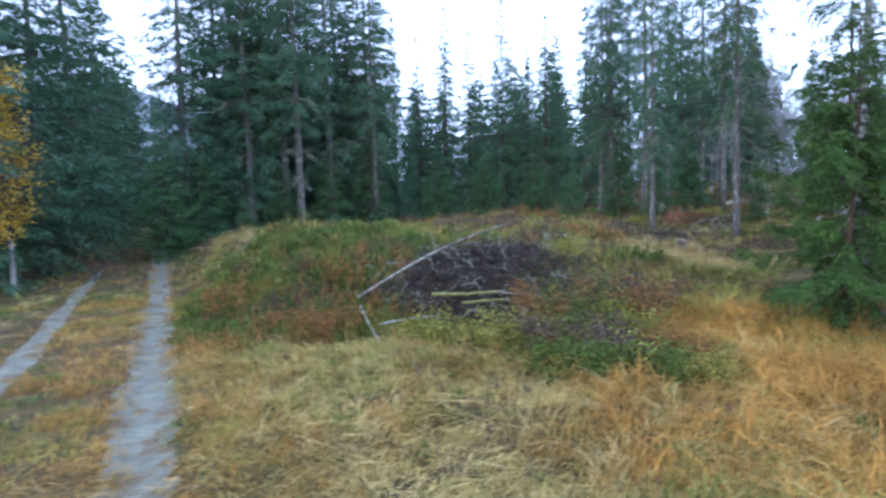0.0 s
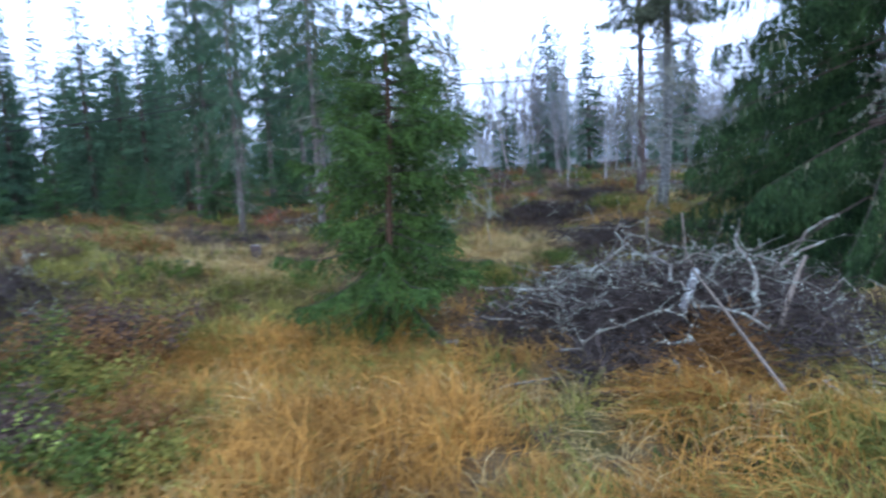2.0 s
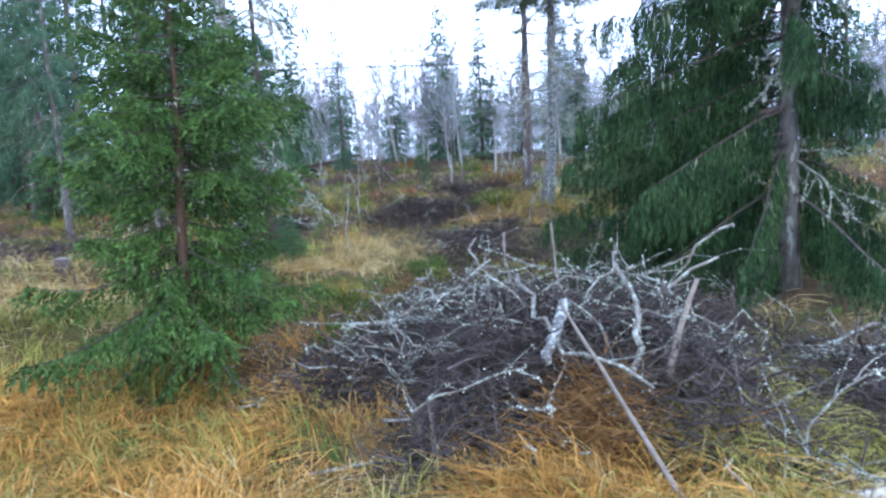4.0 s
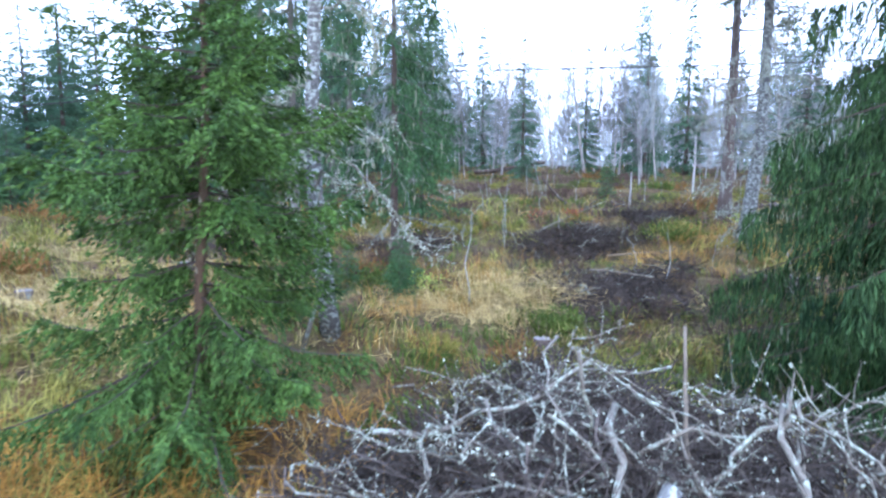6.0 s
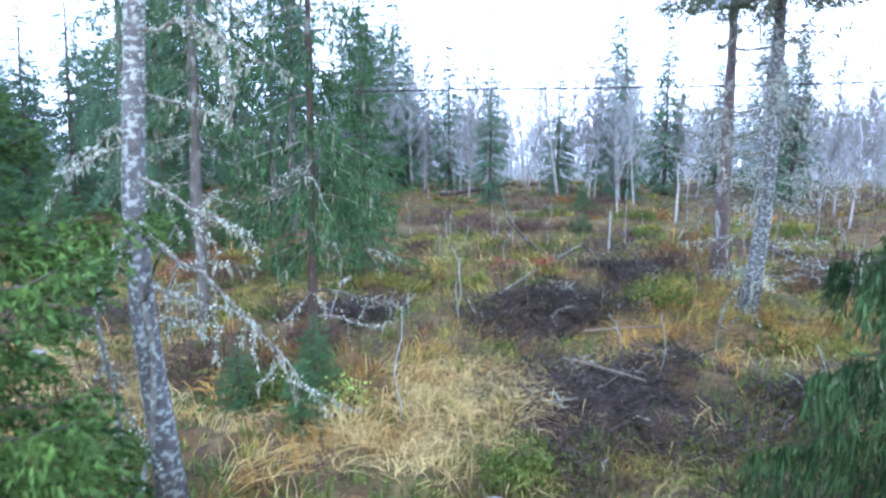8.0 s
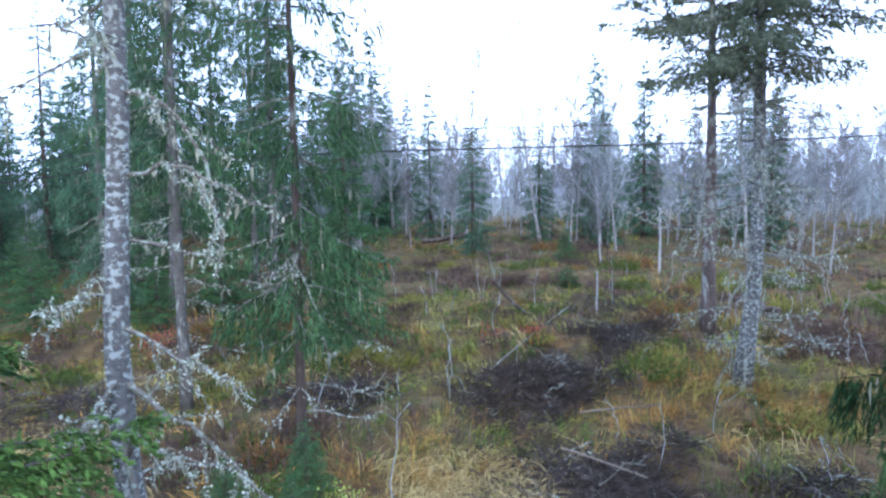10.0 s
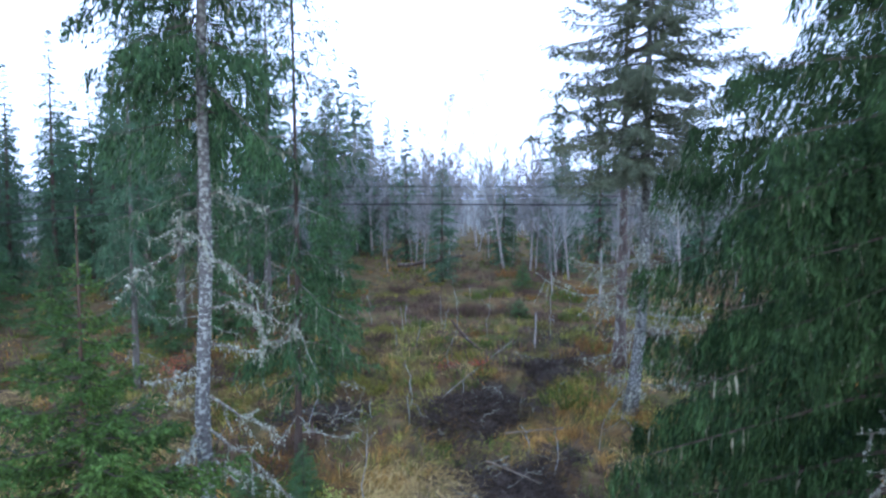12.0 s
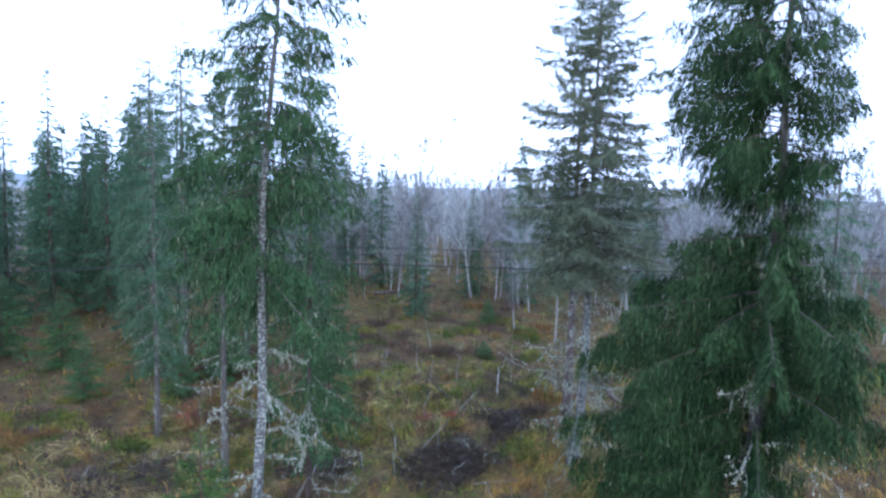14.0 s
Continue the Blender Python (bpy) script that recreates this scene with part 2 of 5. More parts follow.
def blades(shape, base, lean, length, width, bend=1.0):
    """Grass blades: two joints and a tip, bowed over along lean (x, y)."""
    n = len(base)
    if not n:
        return
    lean3 = np.concatenate([lean, np.zeros((n, 1))], 1)
    length, bend = np.broadcast_to(length, (n,))[:, None], np.broadcast_to(bend, (n,))[:, None]
    side = unit(np.stack([-lean[:, 1], lean[:, 0], 0.3 * rng.normal(size=n)], 1)) * np.broadcast_to(width, (n,))[:, None] / 2
    up = np.array([[0, 0, 1.0]])
    rise = np.sqrt(np.maximum(1 - np.minimum(bend, 0.95) ** 2, 0.08))
    p1 = base + length * (0.5 * up * rise + 0.28 * bend * lean3)
    p2 = base + length * (0.72 * up * rise * (1.1 - 0.35 * bend) + 0.75 * bend * lean3)
    p3 = base + length * (0.70 * up * rise * (1.15 - 0.75 * bend) + 1.10 * bend * lean3)
    v = np.stack([base - side, base + side, p1 - side, p1 + side, p2 - side * 0.7, p2 + side * 0.7, p3], 1)
    o = np.arange(n)[:, None] * 7
    shape.add(v, np.concatenate([o + q for q in ([0, 1, 3], [0, 3, 2], [2, 3, 5], [2, 5, 4], [4, 5, 6])]))


def part(name, shape, mat, parent, label="", smooth=False):
    me = shape.mesh(name, smooth)
    me.materials.append(mat)
    ob = new(name, me)
    ob.parent = parent
    if label:
        ob["label"] = label
    return ob


def thing(name, x, y, z, label, category, group="", turn=0.0):
    ob = new(name)
    ob.empty_display_size = 0.2
    ob.location, ob.rotation_euler = (x, y, z), (0, 0, radians(turn))
    return tagged(ob, label, category, group)


def single(name, shape, mat, label, category="", kind="", group="", smooth=False):
    me = shape.mesh(name, smooth)
    me.materials.append(mat)
    return tagged(new(name, me), label, category, group, kind)


# ---- the lie of the land ----
def step(a, b, x):
    k = np.clip((x - a) / (b - a), 0, 1)
    return k * k * (3 - 2 * k)


GRID = rng.random((256, 256))


def bumps(x, y, size):
    """Smooth noise, about -0.5 to 0.5, with humps of that size in metres."""
    u, v = np.asarray(x) / size + 91.3, np.asarray(y) / size + 47.7
    i, j = np.floor(u).astype(int), np.floor(v).astype(int)
    a, b = u - i, v - j
    a, b = a * a * (3 - 2 * a), b * b * (3 - 2 * b)
    g = lambda p, q: GRID[p % 256, q % 256]
    return (g(i, j) * (1 - a) + g(i + 1, j) * a) * (1 - b) + (g(i, j + 1) * (1 - a) + g(i + 1, j + 1) * a) * b - 0.5


def rut_line(y):
    """x of the right-hand wheel track at y."""
    y = np.asarray(y, float)
    return -4.3 - 0.39 * (y - 3.6) - 0.010 * np.maximum(y - 22, 0) ** 2


RUT_GAP = 2.15


def rut_depth(x, y):
    r = rut_line(y)
    inside = step(-14, -9, y) * (1 - step(24, 30, y))
    d1, d2 = np.abs(x - r), np.abs(x - (r - RUT_GAP))
    return inside * np.exp(-(np.minimum(d1, d2) / 0.33) ** 4), inside * np.exp(-((x - r + RUT_GAP / 2) / 2.6) ** 4)


def land(x, y, rough=True):
    x, y = np.asarray(x, float), np.asarray(y, float)
    s = 0.55 * x + 0.83 * y
    z = 1.55 * step(8, 27, s) + 1.1 * step(24, 52, s)
    z = z * (0.35 + 0.65 * step(0, 15, x))
    bank = step(9.4, 13.0, y + 0.12 * x) * step(0.5, 3.0, x - rut_line(y)) * (1 - step(1.0, 6.5, x)) * (1 - step(19, 29, y))
    z = z + 1.15 * bank + 0.6 * np.exp(-((x - 7.2) / 2.0) ** 2 - ((y - 11.4) / 1.8) ** 2)
    if rough:
        rut, road = rut_depth(x, y)
        calm = 1 - 0.85 * road
        z = z + calm * (0.36 * bumps(x, y, 2.3) + 0.30 * bumps(x, y, 0.9) + 0.14 * bumps(x, y, 0.38)) - 0.07 * rut
    return z


def axis(lo, hi, fine, far):
    core = np.arange(lo, hi, fine)
    out, d, grow = [], fine, 0.0
    while grow < far:
        d *= 1.12
        grow += d
        out.append(grow)
    out = np.array(out)
    return np.concatenate([lo - out[::-1], core, core[-1] + out])


gx, gy = axis(-11, 21, 0.16, 900), axis(-2, 26, 0.16, 900)
X, Y = np.meshgrid(gx, gy, indexing="ij")
Z = land(X, Y)
sheet = Shape()
i, j = np.meshgrid(np.arange(len(gx) - 1), np.arange(len(gy) - 1), indexing="ij")
a = (i * len(gy) + j).ravel()
b = a + len(gy)
sheet.add(np.stack([X, Y, Z], -1), np.concatenate([np.stack([a, b, b + 1], 1), np.stack([a, b + 1, a + 1], 1)]))
single("ground", sheet, GROUND, "boggy forest clearing of moss, heather and matted dead grass", "ground", "structure", smooth=True)

# two gravelly wheel tracks
for k, name in enumerate(("road_track_1", "road_track_2")):
    strip = Shape()
    ys = np.arange(-9, 28, 0.12)
    half = (0.40, 0.26)[k] + 0.18 * bumps(ys, ys * 0 + 5 * k, 1.3)
    off = 0.10 * bumps(ys, ys * 0 + 31 * k, 1.7)
    cols = np.linspace(-1, 1, 7)
    xs = (rut_line(ys) - RUT_GAP * k + off)[:, None] + half[:, None] * cols[None]
    yy = np.repeat(ys[:, None], 7, 1)
    zz = land(xs, yy) + 0.022 * (1 - cols[None] ** 4) + 0.012 * bumps(xs, yy, 0.12) - 0.006
    i, j = np.meshgrid(np.arange(len(ys) - 1), np.arange(6), indexing="ij")
    a = (i * 7 + j).ravel()
    strip.add(np.stack([xs, yy, zz], -1), np.concatenate([np.stack([a, a + 1, a + 8], 1), np.stack([a, a + 8, a + 7], 1)]))
    single(name, strip, GRAVEL, "grey gravel wheel track worn through dead grass", "track", "structure", smooth=True)


# ---- trees ----
def spine(x0, y0, z0, way, length, sag, lift=0.0, knots=6, wander=0.04):
    """A bowed limb: points from its foot along way, sagging, with its tip lifted."""
    u = np.linspace(0, 1, knots)[:, None]
    way = np.asarray(way, float)
    p = np.array([x0, y0, z0]) + u * length * way
    p[:, 2] += (-sag * u ** 1.6 + lift * u ** 3)[:, 0] * length
    p[1:] += np.cumsum(rng.normal(size=(knots - 1, 3)), 0) * wander * length / knots
    return p


def along(p, u):
    """Points and directions at fractions u of the line p."""
    k = len(p) - 1
    i = np.minimum((u * k).astype(int), k - 1)
    w = (u * k - i)[:, None]
    return p[i] * (1 - w) + p[i + 1] * w, unit(p[i + 1] - p[i])


def trunk_line(height, bend=0.02, foot=0.0, knots=14):
    """foot: how far the foot sweeps aside, in metres."""
    u = np.linspace(0, 1, knots)
    q = rng.normal(size=(2, 2))
    x = bend * height * (q[0, 0] * np.sin(2.2 * u) * 0.25 + q[0, 1] * np.sin(5 * u) * 0.1) - foot * np.exp(-u * height / 1.1)
    y = bend * height * (q[1, 0] * np.sin(2.2 * u) * 0.25 + q[1, 1] * np.sin(5 * u) * 0.1)
    return np.stack([x - x[0], y - y[0], u * height - 0.15 * (1 - u)], 1)


def trunk_mesh(line, radius, sides=9, flare=1.35):
    s = Shape()
    u = np.linspace(0, 1, len(line))
    r = radius * (1 - 0.97 * u ** 1.1) * (1 + (flare - 1) * np.exp(-u * len(line) * 0.9))
    tube(s, line, np.maximum(r, 0.006), sides)
    return s


def sprays(crown, stems, limb, reach, droop, twig, leaf, leaf_w, gap, stem_r=0.0):
    """Clothes a limb with side twigs and these with needle tufts."""
    n = max(4, int(reach / gap))
    u = np.sort(rng.uniform(0.12, 1.0, n))
    at, way = along(limb, u)
    flat = unit(np.cross(way, [[0, 0, 1.0]]))
    sgn = np.where(np.arange(n) % 2 == 0, 1.0, -1.0)[:, None]
    d = unit(way * rng.uniform(0.5, 0.9, (n, 1)) + flat * sgn * rng.uniform(0.5, 1.0, (n, 1)) + rng.normal(size=(n, 3)) * 0.15)
    d = unit(d * (1 - droop) + np.array([[0, 0, -1.0]]) * droop)
    ln = twig * (0.45 + 0.75 * np.sin(np.pi * np.clip(u * 0.85 + 0.12, 0, 1))) * rng.uniform(0.6, 1.2, n)
    per = max(3, int(round(twig / (leaf * 0.42))))
    w = (np.arange(per) + 0.3) / per
    base = at[:, None] + d[:, None] * (ln[:, None] * w[None])[..., None]
    base[..., 2] -= (ln[:, None] * 0.35 * droop * w[None] ** 2)
    base = base + rng.normal(size=base.shape) * leaf * 0.10
    out = d[:, None] * 0.9 + rng.normal(size=base.shape) * (0.13 + 0.36 * (1 - droop) ** 1.3)
    m = n * per
    leaflets(crown, base.reshape(m, 3), out.reshape(m, 3), leaf * rng.uniform(0.7, 1.3, m), leaf_w * rng.uniform(0.7, 1.3, m))
    k = max(3, int(reach / (leaf * 0.5)))
    at2, way2 = along(limb, rng.uniform(0.2, 1, k))
    leaflets(crown, at2, way2 + rng.normal(size=(k, 3)) * 0.6, leaf, leaf_w)


def dead_limb(wood, moss, beard, foot, way, length, sag, lift, radius, lichen=1.0, forks=6):
    """A leafless limb with side twigs, crusted and hung with lichen."""
    limb = spine(*foot, way, length, sag, lift, 7, 0.10)
    tube(wood, limb, np.linspace(radius, radius * 0.25, 7), 4)
    ends = [limb]
    for u in rng.uniform(0.25, 0.95, forks):
        p, d = along(limb, np.array([u]))
        q = unit(d[0] * 0.8 + rng.normal(size=3) * 0.6 + np.array([0, 0, -0.25]))
        t = spine(*p[0], q, length * rng.uniform(0.18, 0.42), sag * 0.6, lift * 0.5, 4, 0.12)
        tube(wood, t, np.linspace(radius * 0.5, radius * 0.12, 4), 3)
        ends.append(t)
    for e in ends:
        reach = np.linalg.norm(e[-1] - e[0])
        n = int(reach * 22 * lichen)
        if n:
            at, w = along(e, rng.uniform(0.1, 1, n) ** 0.8)
            leaflets(moss, at + rng.normal(size=(n, 3)) * 0.012, rng.normal(size=(n, 3)), rng.uniform(0.02, 0.06, n), rng.uniform(0.012, 0.032, n))
        n = int(reach * 6 * lichen)
        if n:
            at, w = along(e, rng.uniform(0.1, 1, n))
            leaflets(beard, at, rng.normal(size=(n, 3)) * 0.2 + [[0, 0, -1]], rng.uniform(0.04, 0.14, n), rng.uniform(0.010, 0.03, n))


def conifer(x, y, height, radius, label, crown_from=0.5, trunk_r=None, droop=0.3, sag=0.25, lift=0.15, whorl=0.3, per=5, twig=0.22, leaf=0.09, leaf_w=0.03, gap=0.05,
            needles=None, bark=None, thin_top=1.0, dead=0, dead_to=3.0, dead_len=1.0, lichen=0.0, beard_crown=0, foot=0.0, bare=None, group="", name="spruce_tree", bend=0.02, shape_pow=0.8, turn=0.0, single_limbs=False, leader=0.0, uneven=0.36, profile=None, skew=None, dead_way=None, away=None, stem=None, open_side=None, crust=0, dead_forks=6):
    tree = thing(name, x, y, float(land(x, y)) - 0.05, label, "tree", group, turn)
    line = trunk_line(height, bend, foot)
    if stem:
        z = np.linspace(0, 1, 18) * height
        line = np.stack([np.interp(z, stem[0], stem[1]), np.interp(z, stem[0], stem[2]), z], 1)
        line[1:-1, :2] = (line[:-2, :2] + line[1:-1, :2] * 2 + line[2:, :2]) / 4
    trunk_r = trunk_r or 0.012 * height + 0.03
    part("trunk", trunk_mesh(line, trunk_r), bark or BARK, tree, smooth=True)
    crown, wood, moss, beard = Shape(), Shape(), Shape(), Shape()
    z, kn = crown_from, 6 if leaf < 0.15 else 4
    while z < height - 0.12 - leader:
        u = z / height
        c = np.array([np.interp(z, line[:, 2], line[:, 0]), np.interp(z, line[:, 2], line[:, 1]), z])
        f = (z - crown_from) / (height - leader * 0.9 - crown_from)
        r = radius * (1 - f) ** shape_pow * min(1, 0.72 + 1.4 * f) * thin_top + 0.06
        if f > 0.8:
            r *= 1 - 0.25 * ((f - 0.8) / 0.2)
        if profile:
            r = profile(z)
        a0 = rng.uniform(0, 6.28)
        count = per if f < 0.85 else max(3, per - 1)
        for k in range(count):
            if bare and bare(z) and rng.random() < 0.9:
                continue
            a = a0 + k * 6.283 / count + rng.normal() * 0.25
            if open_side and z > open_side[2] and math.cos(a - radians(open_side[0])) > math.cos(radians(open_side[1])) and rng.random() < (open_side[4] if z < open_side[3] else 0.3):
                continue
            ln = r * rng.uniform(1.0 - uneven, 1.0 + 0.5 * uneven)
            for side, less in skew or ():
                ln *= 1 - less * (1.0 if z < 2.5 else 1.35 if z < 5.6 else 0.7) * max(0.0, math.cos(a - radians(side)))
            rise = 0.30 * f - 0.10 + rng.normal() * 0.08
            way = unit(np.array([math.cos(a), math.sin(a), rise]))
            limb = spine(*(c + [0, 0, rng.uniform(-0.5, 0.5) * whorl]), way, ln, sag * (1 - 0.7 * f), lift, kn, 0.06)
            tube(wood, limb, np.linspace(0.008 + 0.007 * ln, 0.003, kn), 3)
            small = 1 - 0.38 * f ** 3
            sprays(crown, wood, limb, ln, droop * (1 - 0.5 * f), min(twig, 0.28 * ln + 0.05), leaf * small, leaf_w * small, gap * (1 + 0.2 * f) * (2.2 if away is not None and math.cos(a - radians(away)) > 0.4 else 1.0))
            if beard_crown:
                n = int(ln * beard_crown)
                at, _ = along(limb, rng.uniform(0.1, 0.95, n))
                leaflets(beard, at, rng.normal(size=(n, 3)) * 0.15 + [[0, 0, -1]], rng.uniform(0.1, 0.35, n), rng.uniform(0.012, 0.04, n))
        z += whorl * rng.uniform(0.8, 1.2) * (1 - 0.35 * f)
    n = 14
    leaflets(crown, line[-1] + np.stack([np.zeros(n), np.zeros(n), -np.linspace(0.05, 0.45 + leader, n)], 1), rng.normal(size=(n, 3)) * 0.45 + [[0, 0, 1.0]], min(leaf, 0.14), min(leaf_w, 0.03))
    for k in range(dead):
        z = rng.uniform(0.5, dead_to)
        a = radians(dead_way[0]) + rng.normal() * dead_way[1] if dead_way else rng.uniform(0, 6.28)
        c = np.array([np.interp(z, line[:, 2], line[:, 0]), np.interp(z, line[:, 2], line[:, 1]), z])
        stout = Shape() if single_limbs else wood
        hang = 0.25 if dead_way else 0.0
        dead_limb(stout, moss, beard, c, unit(np.array([math.cos(a), math.sin(a), rng.uniform(-0.25, 0.1) - 1.2 * hang])), dead_len * rng.uniform(0.45, 1.2), rng.uniform(0.1, 0.5) + hang, rng.uniform(0, 0.25), 0.016, lichen, dead_forks)
        if single_limbs:
            part("dead_limb", stout, TWIG_GREY, tree)
    if crust:
        n = int(crust * min(height, 8.0))
        u = rng.uniform(0.01, min(0.8, 8.0 / height), n)
        at, _ = along(line, u)
        a = rng.uniform(0, 6.28, n)
        out = np.stack([np.cos(a), np.sin(a), rng.normal(size=n) * 0.4], 1)
        at = at + out * (trunk_r * (1 - 0.97 * u ** 1.1) * 0.97)[:, None] * [1, 1, 0]
        out, size, wide = out + rng.normal(size=(n, 3)) * 0.9, rng.uniform(0.010, 0.036, n), rng.uniform(0.009, 0.027, n)
        patchy = np.where(np.sin(at[:, 2] * 5.3 + 2.0 * np.sin(a)) + np.sin(at[:, 2] * 13.0 + 2.0 * np.cos(a)) > 0.1, 1.0, 0.25)
        leaflets(moss, at, out, size * patchy, wide * patchy)
    part("crown", crown, needles or NEEDLE, tree)
    part("branchwork", wood, TWIG_GREY if dead > 8 and not single_limbs else LIMB, tree)["kind"] = "stuff"
    if moss.n:
        part("lichen", moss, LICHEN, tree, "pale grey-green lichen tufts")["kind"] = "stuff"
    if beard.n:
        part("beard_lichen", beard, BEARD, tree, "drooping beard lichen")["kind"] = "stuff"
    return tree


def set_back(tree, m_x, m_y, size, turn, wide=1.0, lean=(0.0, 0.0)):
    """A copy of a tree at another place and size."""
    z = float(land(m_x, m_y)) - 0.05
    return copy_thing(tree, Matrix.LocRotScale((m_x, m_y, z), Euler((radians(lean[0]), radians(lean[1]), radians(turn))), (size * wide, size * wide, size)))


# the young spruce beside the brush pile
conifer(5.55, 9.0, 6.0, 1.5, "young green spruce with drooping boughs above orange grass", 0.68, 0.07, 0.50, 0.56, 0.38, 0.265, 7, 0.37, 0.066, 0.023, 0.0175,
        NEEDLE_YOUNG, BARK_YOUNG, dead=8, dead_to=3.6, dead_len=0.6, lichen=0.6, leader=0.35, uneven=0.62, bare=lambda z: 1.95 < z < 2.15, open_side=(-105, 15, 1.75, 3.6, 0.9),
        stem=((0, 1, 2, 2.6, 3.5, 6), (-0.05, -0.07, -0.04, 0.02, 0.06, 0.05), (0, 0, 0, 0, 0, 0.05)),
        profile=lambda z: float(np.interp(z, (0.5, 0.9, 1.6, 2.2, 2.9, 3.7, 4.5, 4.8, 6.0), (1.2, 1.6, 1.5, 1.2, 1.3, 0.95, 0.5, 0.32, 0.08))))
# the tall lichened spruce
lichened = conifer(6.97, 10.9, 16.0, 1.6, "tall spruce with grey lichen-crusted trunk and hanging dead limbs", 6.6, 0.105, 0.66, 0.42, 0.12, 0.40, 7, 0.42, 0.10, 0.024, 0.022,
        NEEDLE_OLD, BARK, dead=8, dead_to=6.2, dead_len=1.0, lichen=1.3, beard_crown=4, shape_pow=0.5, single_limbs=True, uneven=0.65, away=65, crust=230, open_side=(250, 30, 0.0, 11.0, 0.8),
        stem=((0, 1.0, 1.9, 3.1, 3.9, 4.7, 5.8, 7.8, 9.3, 11.6, 16.0), (0.16, 0.08, -0.06, -0.08, -0.01, 0.06, 0.02, 0.0, 0.08, 0.3, 0.36), (0.03, 0, 0, 0, 0, 0, 0, 0, 0, -0.05, -0.05)))


def hung_limb(tree, knots, radius, lichen=2.0, forks=7, mat=None):
    """A stout dead limb through the given places, thick with lichen, with side twigs hanging from it."""
    k = np.array(knots, float) - np.array(tree.location)
    u = np.linspace(0, len(k) - 1, 12)
    p = np.stack([np.interp(u, np.arange(len(k)), k[:, q]) for q in range(3)], 1)
    p[1:-1] = (p[:-2] + 2 * p[1:-1] + p[2:]) / 4 + rng.normal(size=(10, 3)) * 0.018
    wood, moss, beard = Shape(), Shape(), Shape()
    tube(wood, p, np.linspace(radius, radius * 0.3, 12), 5)
    lines = [p]
    reach = np.linalg.norm(np.diff(p, axis=0), axis=1).sum()
    for w in rng.uniform(0.15, 0.95, forks):
        at, d = along(p, np.array([w]))
        q = unit(d[0] * 0.7 + rng.normal(size=3) * 0.55 + np.array([0, 0, -0.35]))
        t = spine(*at[0], q, reach * rng.uniform(0.12, 0.36), 0.2, 0.15, 5, 0.16)
        tube(wood, t, np.linspace(radius * 0.45, radius * 0.12, 5), 3)
        lines.append(t)
    for t in lines:
        span = np.linalg.norm(t[-1] - t[0])
        n = int(span * 46 * lichen)
        at, _ = along(t, rng.uniform(0.03, 1, n))
        leaflets(moss, at + rng.normal(size=(n, 3)) * 0.014, rng.normal(size=(n, 3)), rng.uniform(0.014, 0.036, n), rng.uniform(0.010, 0.024, n))
        n = int(span * 5 * lichen)
        at, _ = along(t, rng.uniform(0.1, 1, n))
        leaflets(beard, at, rng.normal(size=(n, 3)) * 0.2 + [[0, 0, -1]], rng.uniform(0.04, 0.13, n), rng.uniform(0.012, 0.035, n))
    part("dead_limb", wood, mat or TWIG_GREY, tree)
    part("lichen", moss, LICHEN, tree, "pale grey-green lichen tufts")["kind"] = "stuff"
    part("beard_lichen", beard, BEARD, tree, "drooping beard lichen")["kind"] = "stuff"


for knots, r in ((((6.93, 10.85, 3.15), (7.35, 10.7, 2.78), (7.72, 10.55, 2.40), (7.95, 10.5, 2.1), (8.1, 10.45, 1.68)), 0.024),
                 (((6.95, 10.85, 3.56), (7.3, 10.6, 3.34), (7.6, 10.5, 3.2), (7.85, 10.45, 2.95)), 0.020),
                 (((6.97, 10.9, 2.75), (7.2, 10.6, 2.6), (7.55, 10.45, 2.55), (7.8, 10.35, 2.35)), 0.014),
                 (((7.0, 10.9, 4.62), (7.2, 10.75, 4.78), (7.5, 10.6, 4.72), (7.8, 10.55, 4.52), (8.12, 10.5, 4.36)), 0.020),
                 (((7.02, 10.9, 5.3), (7.3, 10.7, 5.25), (7.55, 10.6, 4.9), (7.62, 10.6, 4.3), (7.6, 10.6, 3.9)), 0.020),
                 (((6.86, 10.85, 3.08), (6.70, 10.8, 2.90), (6.62, 10.78, 2.52), (6.64, 10.78, 2.1), (6.74, 10.76, 1.7), (6.74, 10.8, 1.1)), 0.028),
                 (((6.88, 10.88, 3.98), (6.7, 10.8, 3.84), (6.46, 10.75, 3.55)), 0.014),
                 (((6.95, 10.9, 6.2), (7.3, 10.7, 6.15), (7.7, 10.5, 6.0)), 0.014),
                 (((6.95, 10.9, 5.6), (6.6, 10.7, 5.7), (6.3, 10.5, 5.6)), 0.012)):
    hung_limb(lichened, knots, r)
# two spruces behind it
slim = conifer(9.2, 14.7, 11.2, 1.35, "green spruce with thin brown trunk and hanging twigs", 1.7, 0.065, 0.66, 0.40, 0.14, 0.50, 6, 0.40, 0.10, 0.023, 0.038,
        NEEDLE_OLD, BARK_DARK, dead=10, dead_to=2.6, dead_len=1.0, lichen=0.6, beard_crown=3, shape_pow=0.75, uneven=0.5, away=65)
slim.scale = (1.05, 1.05, 1.24)
conifer(7.9, 18.0, 13.6, 1.45, "spruce with pale lichened trunk behind the front trees", 4.2, 0.10, 0.6, 0.42, 0.10, 0.48, 5, 0.40, 0.12, 0.022, 0.05,
        NEEDLE_OLD, BARK_FOREST, dead=14, dead_to=4.6, dead_len=1.1, lichen=0.8, beard_crown=6, shape_pow=0.5, uneven=0.5)
